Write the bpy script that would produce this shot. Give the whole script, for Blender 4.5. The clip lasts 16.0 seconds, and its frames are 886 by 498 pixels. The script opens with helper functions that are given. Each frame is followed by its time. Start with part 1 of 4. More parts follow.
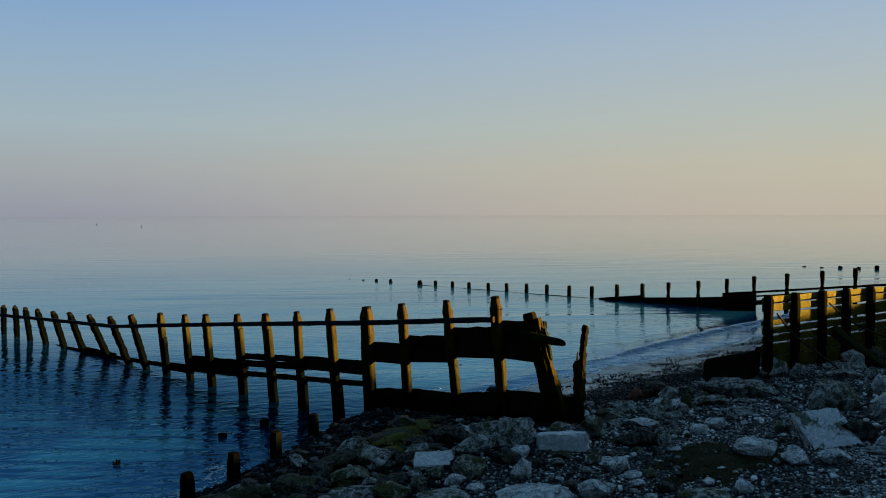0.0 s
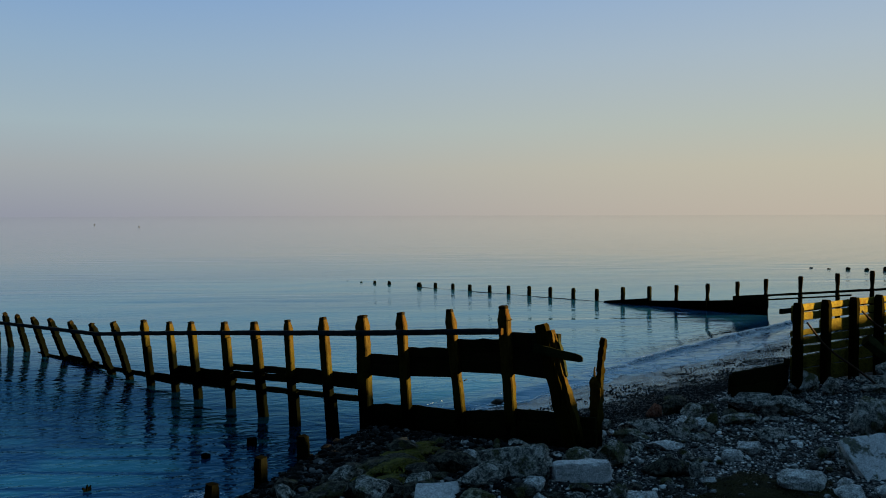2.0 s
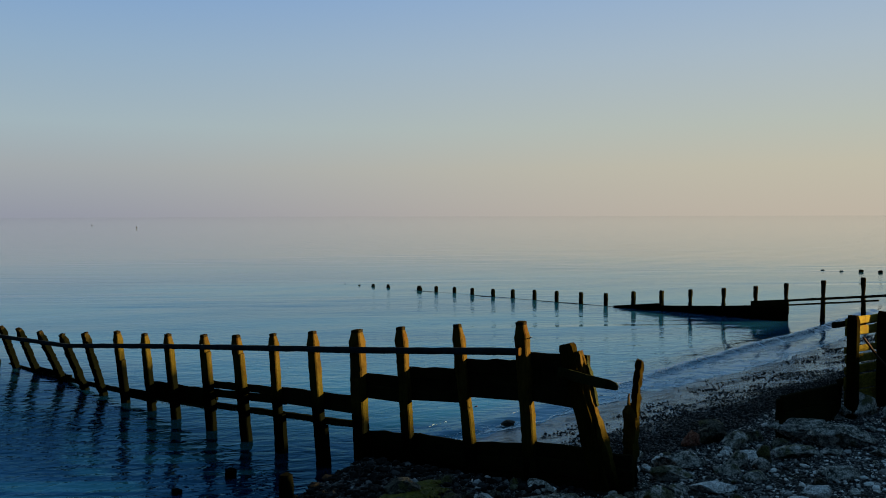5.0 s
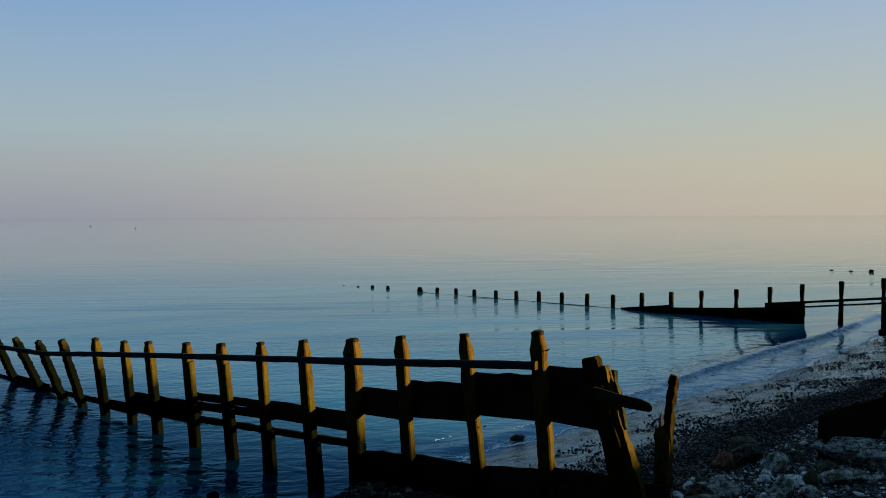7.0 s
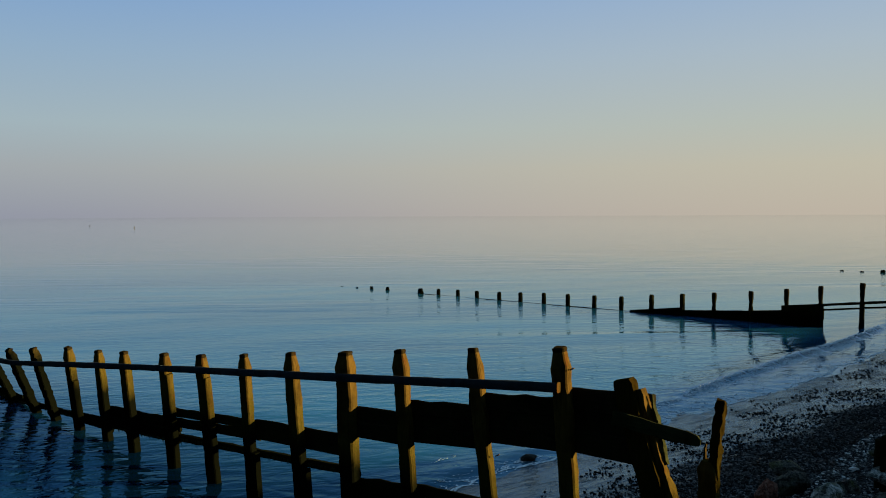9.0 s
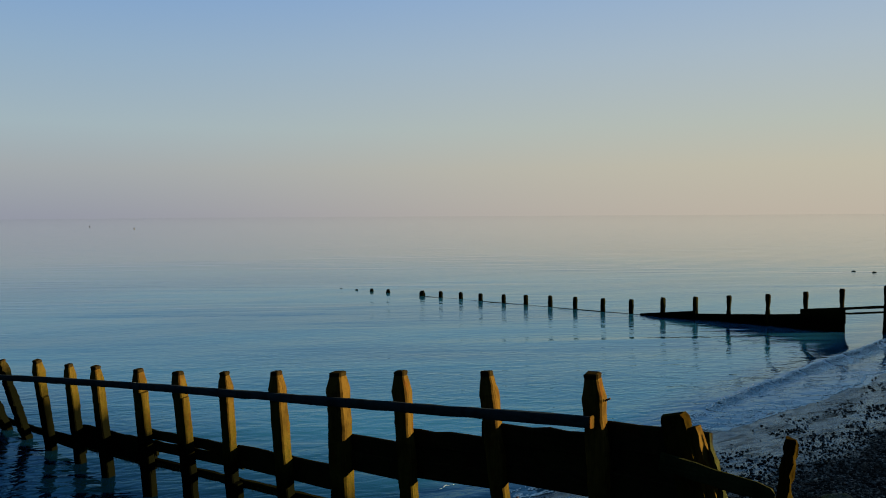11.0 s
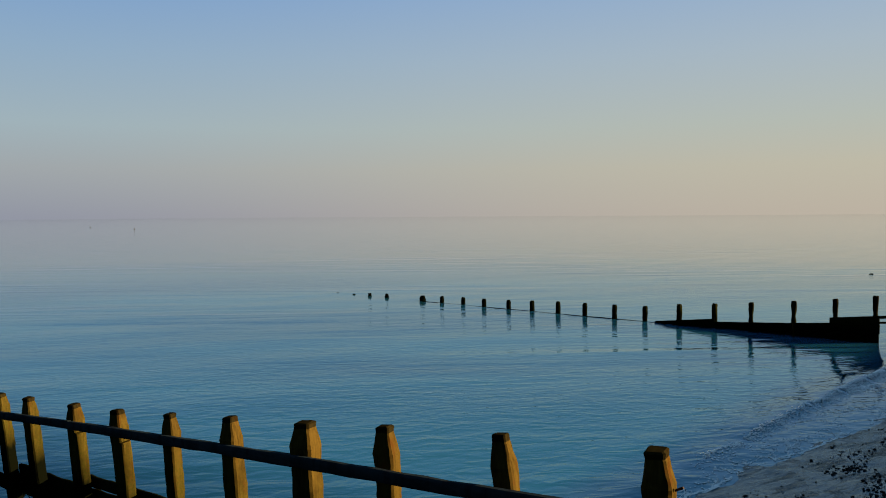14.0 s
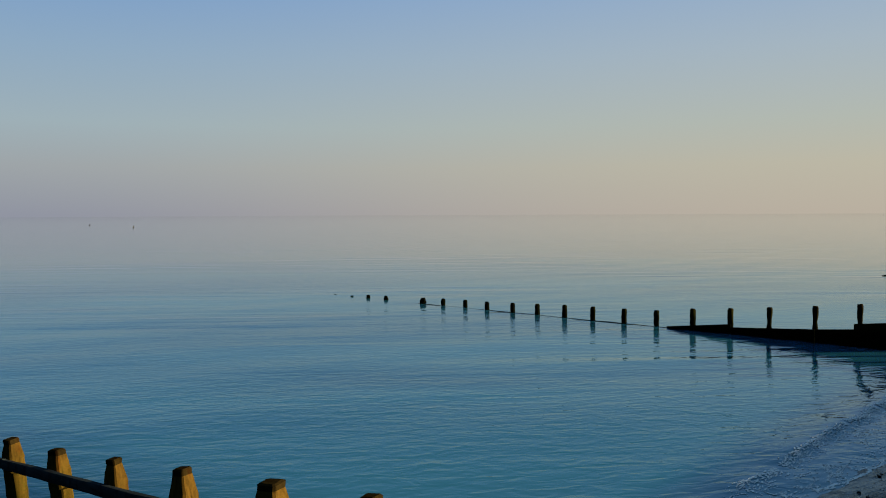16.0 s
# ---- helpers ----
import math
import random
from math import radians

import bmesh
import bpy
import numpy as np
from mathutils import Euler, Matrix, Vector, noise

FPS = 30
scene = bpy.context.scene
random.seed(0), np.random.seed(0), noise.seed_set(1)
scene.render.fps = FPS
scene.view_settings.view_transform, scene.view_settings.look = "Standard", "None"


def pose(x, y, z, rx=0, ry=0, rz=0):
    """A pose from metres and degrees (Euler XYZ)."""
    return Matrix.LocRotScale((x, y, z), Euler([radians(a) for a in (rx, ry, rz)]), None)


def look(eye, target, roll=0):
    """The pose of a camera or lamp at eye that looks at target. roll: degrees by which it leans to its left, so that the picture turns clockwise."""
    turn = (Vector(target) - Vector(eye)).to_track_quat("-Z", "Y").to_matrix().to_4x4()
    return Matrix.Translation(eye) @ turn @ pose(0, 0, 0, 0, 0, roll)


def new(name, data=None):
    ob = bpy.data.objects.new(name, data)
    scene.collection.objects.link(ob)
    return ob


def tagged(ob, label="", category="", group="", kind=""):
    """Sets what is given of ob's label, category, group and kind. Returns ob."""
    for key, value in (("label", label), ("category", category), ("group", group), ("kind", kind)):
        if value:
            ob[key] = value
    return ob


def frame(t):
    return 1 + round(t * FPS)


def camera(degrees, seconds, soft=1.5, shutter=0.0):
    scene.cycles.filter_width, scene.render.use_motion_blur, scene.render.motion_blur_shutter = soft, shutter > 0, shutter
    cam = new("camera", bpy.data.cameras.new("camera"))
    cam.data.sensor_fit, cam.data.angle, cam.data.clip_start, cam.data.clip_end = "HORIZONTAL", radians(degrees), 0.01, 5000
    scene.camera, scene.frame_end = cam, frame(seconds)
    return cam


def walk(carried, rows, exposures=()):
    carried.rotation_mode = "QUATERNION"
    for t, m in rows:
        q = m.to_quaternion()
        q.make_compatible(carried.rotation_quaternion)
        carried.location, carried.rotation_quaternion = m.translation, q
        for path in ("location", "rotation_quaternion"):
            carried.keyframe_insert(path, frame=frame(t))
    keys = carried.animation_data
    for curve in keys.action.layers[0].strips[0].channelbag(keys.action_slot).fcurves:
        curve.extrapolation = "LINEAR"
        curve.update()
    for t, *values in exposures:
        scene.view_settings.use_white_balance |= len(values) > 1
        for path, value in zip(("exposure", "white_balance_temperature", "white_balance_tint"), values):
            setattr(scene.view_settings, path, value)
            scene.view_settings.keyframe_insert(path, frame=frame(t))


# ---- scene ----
cam = camera(58.5, 16.0, soft=1.0)
PATH = [
    (0, (-2.841, -3.038, 6.561), (-1.35, -1.708, 6.473), -0.2),
    (0.5, (-2.516, -2.714, 6.562), (-1.024, -1.384, 6.474), -0.2),
    (1, (-2.154, -2.366, 6.564), (-0.662, -1.037, 6.476), -0.2),
    (1.5, (-1.828, -2.051, 6.572), (-0.336, -0.723, 6.485), -0.2),
    (2, (-1.49, -1.695, 6.589), (0.003, -0.367, 6.501), -0.2),
    (2.5, (-1.168, -1.369, 6.577), (0.325, -0.041, 6.49), -0.2),
    (3, (-0.841, -1.033, 6.565), (0.653, 0.295, 6.478), -0.2),
    (3.5, (-0.531, -0.731, 6.577), (0.963, 0.596, 6.49), -0.2),
    (4, (-0.196, -0.394, 6.584), (1.298, 0.932, 6.498), -0.2),
    (6.5, (1.49, 1.274, 6.506), (2.984, 2.601, 6.42), -0.2),
    (7, (1.851, 1.631, 6.48), (3.345, 2.957, 6.395), -0.3),
    (7.5, (2.205, 1.971, 6.471), (3.699, 3.298, 6.385), -0.2),
    (8, (2.579, 2.33, 6.464), (4.073, 3.656, 6.379), -0.2),
    (8.5, (2.935, 2.676, 6.458), (4.429, 4.003, 6.372), -0.3),
    (9, (3.327, 3.062, 6.429), (4.821, 4.389, 6.343), -0.3),
    (11.5, (5.182, 4.861, 6.421), (6.674, 6.19, 6.335), -0.4),
    (12, (5.601, 5.23, 6.425), (7.093, 6.559, 6.339), -0.3),
    (12.5, (5.977, 5.543, 6.442), (7.468, 6.873, 6.356), -0.4),
    (13, (6.388, 5.879, 6.459), (7.878, 7.21, 6.373), -0.4),
    (13.5, (6.756, 6.189, 6.461), (8.245, 7.521, 6.375), -0.4),
    (14, (7.16, 6.544, 6.462), (8.649, 7.877, 6.377), -0.4),
    (14.5, (7.553, 6.902, 6.48), (9.042, 8.235, 6.393), -0.3),
    (15, (7.985, 7.314, 6.492), (9.474, 8.647, 6.406), -0.4),
    (15.5, (8.414, 7.747, 6.474), (9.904, 9.079, 6.388), -0.4),
    (16, (8.823, 8.079, 6.52), (10.31, 9.413, 6.431), -0.3),
]
walk(cam, [(t, look(eye, target, roll)) for t, eye, target, roll in PATH], [(0, 0.0), (13.0, 0.0), (14.5, -0.05), (16, -0.07)])

SUN_AZ, SUN_EL = 138.0, 12.0


# ---- light ----
def sky_world():
    """Hazy evening sky: a clear-sky model under a veil of haze that is mauve away from the sun and peach towards it."""
    w = bpy.data.worlds.new("evening_sky")
    scene.world = w
    w.use_nodes = True
    nt = w.node_tree
    n, l = nt.nodes, nt.links
    n.clear()
    out, bg = n.new("ShaderNodeOutputWorld"), n.new("ShaderNodeBackground")
    sky = n.new("ShaderNodeTexSky")
    sky.sky_type = "NISHITA"
    sky.sun_disc = False
    sky.sun_elevation = radians(SUN_EL)
    sky.sun_rotation = radians(SUN_AZ)
    sky.dust_density, sky.air_density = 2.0, 1.0
    gain = n.new("ShaderNodeMixRGB")
    gain.blend_type, gain.inputs[0].default_value = "MULTIPLY", 1.0
    gain.inputs[2].default_value = (0.06, 0.06, 0.06, 1)
    l.new(sky.outputs[0], gain.inputs[1])
    tc, sep = n.new("ShaderNodeTexCoord"), n.new("ShaderNodeSeparateXYZ")
    l.new(tc.outputs["Generated"], sep.inputs[0])

    def ramp(stops):
        r = n.new("ShaderNodeValToRGB")
        r.color_ramp.interpolation = "LINEAR"
        while len(r.color_ramp.elements) < len(stops):
            r.color_ramp.elements.new(0.5)
        for e, (p, c) in zip(r.color_ramp.elements, stops):
            e.position, e.color = p, (*c, 1)
        l.new(sep.outputs[2], r.inputs[0])
        return r

    cool = ramp(list(zip((0.0, 0.057, 0.107, 0.19, 0.265, 0.4, 0.7), COOL)))
    warm = ramp(list(zip((0.0, 0.057, 0.107, 0.19, 0.265, 0.4, 0.7), WARM)))
    back = ramp([(0.0, BACK[0]), (0.12, BACK[1]), (0.3, BACK[2]), (0.6, BACK[3])])

    def towards(az):
        d = n.new("ShaderNodeVectorMath")
        d.operation = "DOT_PRODUCT"
        d.inputs[1].default_value = (math.sin(radians(az)), math.cos(radians(az)), 0)
        l.new(tc.outputs["Generated"], d.inputs[0])
        return d

    def spread(node, lo, hi):
        m = n.new("ShaderNodeMapRange")
        m.interpolation_type = "SMOOTHSTEP"
        m.inputs[1].default_value, m.inputs[2].default_value = lo, hi
        l.new(node.outputs["Value"], m.inputs[0])
        return m

    def mix(fac, a, b):
        m = n.new("ShaderNodeMixRGB")
        if isinstance(fac, float):
            m.inputs[0].default_value = fac
        else:
            l.new(fac.outputs[0], m.inputs[0])
        l.new(a.outputs[0], m.inputs[1])
        l.new(b.outputs[0], m.inputs[2])
        return m

    haze = mix(spread(towards(100.0), 0.1, 1.05), cool, warm)
    haze = mix(spread(towards(280.0), -0.1, 0.5), haze, back)
    both = mix(0.94, gain, haze)
    l.new(both.outputs[0], bg.inputs[0])
    bg.inputs[1].default_value = 1.0
    l.new(bg.outputs[0], out.inputs[0])


# colours of the haze from the horizon up to the zenith
COOL = [(0.305, 0.325, 0.395), (0.37, 0.405, 0.43), (0.37, 0.47, 0.52), (0.29, 0.43, 0.585), (0.215, 0.375, 0.63), (0.15, 0.33, 0.51), (0.15, 0.34, 0.56)]
WARM = [(0.552, 0.485, 0.392), (0.556, 0.523, 0.412), (0.495, 0.53, 0.47), (0.42, 0.51, 0.58), (0.335, 0.465, 0.64), (0.22, 0.40, 0.58), (0.16, 0.345, 0.56)]
BACK = [(0.02, 0.028, 0.04), (0.022, 0.036, 0.06), (0.02, 0.045, 0.08), (0.055, 0.12, 0.20)]
sky_world()

sun = new("sun", bpy.data.lights.new("sun", "SUN"))
sun.data.energy, sun.data.angle, sun.data.color = 24.0, radians(1.0), (1.0, 0.74, 0.36)
_s = Vector((math.sin(radians(SUN_AZ)), math.cos(radians(SUN_AZ)), math.tan(radians(SUN_EL))))
sun.matrix_world = look(_s * 100, (0, 0, 0))


# ---- materials ----
class Mat:
    """A small node-graph writer for one principled material."""

    def __init__(self, name, rough=0.8, spec=0.5):
        self.m = bpy.data.materials.new(name)
        self.m.use_nodes = True
        self.t = self.m.node_tree
        self.b = self.t.nodes["Principled BSDF"]
        self.b.inputs["Roughness"].default_value = rough
        self.b.inputs["Specular IOR Level"].default_value = spec
        self.co = self.t.nodes.new("ShaderNodeTexCoord")

    def coords(self, scale=(1, 1, 1), space="Object"):
        mp = self.t.nodes.new("ShaderNodeMapping")
        mp.inputs["Scale"].default_value = scale
        self.t.links.new(self.co.outputs[space], mp.inputs[0])
        return mp.outputs[0]

    def world(self, scale=(1, 1, 1)):
        g = self.t.nodes.new("ShaderNodeNewGeometry")
        mp = self.t.nodes.new("ShaderNodeMapping")
        mp.inputs["Scale"].default_value = scale
        self.t.links.new(g.outputs["Position"], mp.inputs[0])
        return mp.outputs[0]

    def turned(self, degrees, scale=(1, 1, 1)):
        """World coordinates turned about z, then stretched."""
        g = self.t.nodes.new("ShaderNodeNewGeometry")
        a, b = self.t.nodes.new("ShaderNodeMapping"), self.t.nodes.new("ShaderNodeMapping")
        a.inputs["Rotation"].default_value[2] = radians(degrees)
        b.inputs["Scale"].default_value = scale
        self.t.links.new(g.outputs["Position"], a.inputs[0])
        self.t.links.new(a.outputs[0], b.inputs[0])
        return b.outputs[0]

    def noise(self, co, scale, detail=4, rough=0.6, dist=0.0):
        n = self.t.nodes.new("ShaderNodeTexNoise")
        n.inputs["Scale"].default_value, n.inputs["Detail"].default_value = scale, detail
        n.inputs["Roughness"].default_value, n.inputs["Distortion"].default_value = rough, dist
        self.t.links.new(co, n.inputs["Vector"])
        return n.outputs["Fac"]

    def voronoi(self, co, scale, feature="F1"):
        n = self.t.nodes.new("ShaderNodeTexVoronoi")
        n.feature = feature
        n.inputs["Scale"].default_value = scale
        self.t.links.new(co, n.inputs["Vector"])
        return n.outputs["Distance"]

    def span(self, v, a, b, c=0.0, d=1.0):
        n = self.t.nodes.new("ShaderNodeMapRange")
        for i, q in enumerate((a, b, c, d)):
            n.inputs[i + 1].default_value = q
        self.t.links.new(v, n.inputs[0])
        return n.outputs[0]

    def math(self, op, a, b=0.0):
        n = self.t.nodes.new("ShaderNodeMath")
        n.operation = op
        for i, q in enumerate((a, b)):
            if isinstance(q, (int, float)):
                n.inputs[i].default_value = q
            else:
                self.t.links.new(q, n.inputs[i])
        return n.outputs[0]

    def mix(self, fac, a, b, mode="MIX"):
        n = self.t.nodes.new("ShaderNodeMixRGB")
        n.blend_type = mode
        for i, q in enumerate((fac, a, b)):
            if isinstance(q, (int, float)):
                n.inputs[i].default_value = q
            elif isinstance(q, tuple):
                n.inputs[i].default_value = (*q, 1)
            else:
                self.t.links.new(q, n.inputs[i])
        return n.outputs[0]

    def height(self):
        g, s = self.t.nodes.new("ShaderNodeNewGeometry"), self.t.nodes.new("ShaderNodeSeparateXYZ")
        self.t.links.new(g.outputs["Position"], s.inputs[0])
        return s.outputs

    def chance(self, island=False):
        if island:
            return self.t.nodes.new("ShaderNodeNewGeometry").outputs["Random Per Island"]
        return self.t.nodes.new("ShaderNodeObjectInfo").outputs["Random"]

    def bump(self, v, strength, dist=0.02, after=None):
        n = self.t.nodes.new("ShaderNodeBump")
        n.inputs["Distance"].default_value = dist
        if isinstance(strength, (int, float)):
            n.inputs["Strength"].default_value = strength
        else:
            self.t.links.new(strength, n.inputs["Strength"])
        self.t.links.new(v, n.inputs["Height"])
        if after is not None:
            self.t.links.new(after, n.inputs["Normal"])
        return n.outputs[0]

    def put(self, color=None, rough=None, normal=None):
        for key, v in (("Base Color", color), ("Roughness", rough), ("Normal", normal)):
            if v is None:
                continue
            if isinstance(v, tuple):
                self.b.inputs[key].default_value = (*v, 1)
            else:
                self.t.links.new(v, self.b.inputs[key])
        return self.m


def timber(name, base, pale, algae, algae_top, grain_axis=2, tide=1.55):
    """Weathered sea timber: faint grain, stains and knots, green algae up to about algae_top, black weed below the tide line."""
    m = Mat(name, 0.9, 0.0)
    sc = [14.0, 14.0, 14.0]
    sc[grain_axis] = 0.8
    grain = m.noise(m.world(tuple(sc)), 1.8, 5, 0.65, 0.3)
    blot = m.noise(m.world((1, 1, 0.6)), 3.2, 5, 0.65)
    fine = m.noise(m.world(), 34.0, 3, 0.65)
    tone = m.math("MULTIPLY", m.span(grain, 0.32, 0.60, 0.45, 1.0), m.span(blot, 0.36, 0.52, 0.45, 1.0))
    tone = m.math("MULTIPLY", tone, m.span(m.chance(), 0.0, 1.0, 0.75, 1.0))
    c = m.mix(tone, base, pale)
    c = m.mix(m.span(grain, 0.29, 0.36, 0.8, 0.0), c, tuple(v * 0.3 for v in base))
    rust = m.span(m.noise(m.world((3, 3, 1.2)), 2.3, 3, 0.5), 0.58, 0.70, 0.0, 0.7)
    c = m.mix(rust, c, tuple(v * k for v, k in zip(pale, (0.62, 0.34, 0.4))))
    z = m.height()[2]
    zb = m.math("ADD", z, m.math("MULTIPLY", blot, -1.6))
    green = m.span(zb, algae_top - 1.7, algae_top - 0.5, 1.0, 0.0)
    c = m.mix(m.math("MULTIPLY", green, m.span(fine, 0.4, 0.6, 0.35, 0.9)), c, m.mix(tone, tuple(v * 0.3 for v in algae), algae))
    wet = m.span(m.math("ADD", z, m.math("MULTIPLY", blot, -0.8)), tide - 1.25, tide - 0.7, 1.0, 0.0)
    c = m.mix(m.math("MULTIPLY", wet, 0.99), c, (0.0014, 0.0018, 0.001))
    return m.put(c, m.span(blot, 0.3, 0.7, 0.78, 0.98))


def stone(name, a, b, speck, wet=0.0, wear=1.0, mossy=1.0):
    """Pocked sea-worn rock: pale crust, dark pits, patches of weed."""
    m = Mat(name, 0.85, 0.08)
    co = m.world()
    big = m.noise(co, 2.6, 5, 0.65)
    mid = m.noise(co, 8.0, 8, 0.78, 0.5)
    fine = m.noise(co, 34.0, 4, 0.8)
    pits = m.voronoi(co, 24.0)
    c = m.mix(m.span(m.math("ADD", m.math("MULTIPLY", m.chance(), 0.6), big), 0.5, 1.15), a, b)
    c = m.mix(m.span(mid, 0.47, 0.58, 0, 0.9), c, speck)
    dark = tuple(v * 0.14 for v in a)
    c = m.mix(m.span(mid, 0.40, 0.46, 0.9 * wear, 0.0), c, dark)
    c = m.mix(m.span(fine, 0.40, 0.47, 0.85 * wear, 0.0), c, dark)
    c = m.mix(m.span(m.voronoi(co, 3.4, "DISTANCE_TO_EDGE"), 0.0, 0.025, 0.6 * wear, 0.0), c, dark)
    z = m.height()[2]
    moss = m.span(m.math("ADD", m.noise(co, 1.9, 6, 0.7), m.span(m.chance(), 0.0, 1.0, -0.07, 0.05)), 0.52, 0.58)
    c = m.mix(m.math("MULTIPLY", moss, 0.85 * mossy), c, m.mix(m.span(fine, 0.4, 0.62), (0.010, 0.012, 0.004), (0.085, 0.085, 0.022)))
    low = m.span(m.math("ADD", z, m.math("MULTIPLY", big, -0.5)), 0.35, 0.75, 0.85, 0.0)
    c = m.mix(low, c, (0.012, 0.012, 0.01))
    n1 = m.bump(mid, 0.9, 0.08)
    n1 = m.bump(m.span(pits, 0.0, 0.4), 0.7, 0.016, n1)
    n1 = m.bump(fine, 0.8, 0.008, n1)
    return m.put(c, m.span(big, 0.3, 0.7, 0.7 - 0.2 * wet, 0.95 - 0.2 * wet), n1)


WOOD = timber("weathered_post_timber", (0.008, 0.0055, 0.0022), (0.062, 0.038, 0.0085), (0.026, 0.026, 0.004), 2.9, 2, 2.25)
# END_WOOD: shade of the pile's dark face put into the timber colour
END_WOOD = timber("rotted_shaded_timber", (0.0022, 0.00165, 0.00083), (0.02475, 0.0165, 0.0022), (0.01375, 0.0143, 0.0022), 2.9, 2, 1.6)
WEEDY = timber("weed_hung_post_timber", (0.004, 0.0035, 0.0016), (0.036, 0.026, 0.007), (0.008, 0.009, 0.003), 2.6, 2, 2.75)
HEAD = timber("rotted_post_head", (0.0033, 0.00275, 0.00165), (0.0165, 0.0121, 0.0044), (0.011, 0.011, 0.0044), 0.5)
# PLANK: shade of the boards' sunless -x faces put into a near-black colour
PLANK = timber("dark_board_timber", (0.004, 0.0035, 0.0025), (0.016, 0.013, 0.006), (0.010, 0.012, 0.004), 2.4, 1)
MOSSY = timber("mossy_broken_timber", (0.0066, 0.0066, 0.00385), (0.033, 0.0341, 0.0165), (0.01925, 0.0231, 0.0077), 4.5, 1)
WALL_POST = timber("green_stained_wall_post", (0.00165, 0.00165, 0.00083), (0.0121, 0.00935, 0.0022), (0.0077, 0.0088, 0.0022), 3.6, 2, 2.0)
# wet timber, darkened further so the stumps look out of the sun
BLACK_TIMBER = timber("wet_shaded_black_timber", (0.0015, 0.0014, 0.001), (0.005, 0.0045, 0.003), (0.006, 0.008, 0.003), 1.6)
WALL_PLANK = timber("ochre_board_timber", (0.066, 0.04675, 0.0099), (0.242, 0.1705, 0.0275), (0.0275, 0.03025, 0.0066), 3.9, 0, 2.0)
# RAIL_WOOD: blue sky light on the rail is mixed into its colour
RAIL_WOOD = timber("sky_tinted_rail_timber", (0.007, 0.010, 0.013), (0.020, 0.028, 0.036), (0.010, 0.012, 0.006), 1.2, 1)
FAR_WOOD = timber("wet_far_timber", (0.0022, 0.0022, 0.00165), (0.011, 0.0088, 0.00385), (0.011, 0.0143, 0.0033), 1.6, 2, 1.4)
CHALK = stone("pale_chalky_rock", (0.32, 0.335, 0.34), (0.58, 0.60, 0.61), (0.80, 0.82, 0.82), 0.0, 0.85, 0.35)
GREY_ROCK = stone("grey_limestone_rock", (0.085, 0.087, 0.076), (0.23, 0.235, 0.215), (0.50, 0.51, 0.49))
MOSS_ROCK = stone("mossy_limestone_rock", (0.05, 0.052, 0.032), (0.13, 0.135, 0.09), (0.36, 0.37, 0.29), 0.0, 1.0, 1.15)
DARK_ROCK = stone("dark_wet_rock", (0.009, 0.009, 0.008), (0.028, 0.027, 0.02), (0.11, 0.11, 0.09), 0.6)
BRICK = stone("red_brick_rubble", (0.16, 0.05, 0.03), (0.24, 0.08, 0.045), (0.28, 0.16, 0.12))


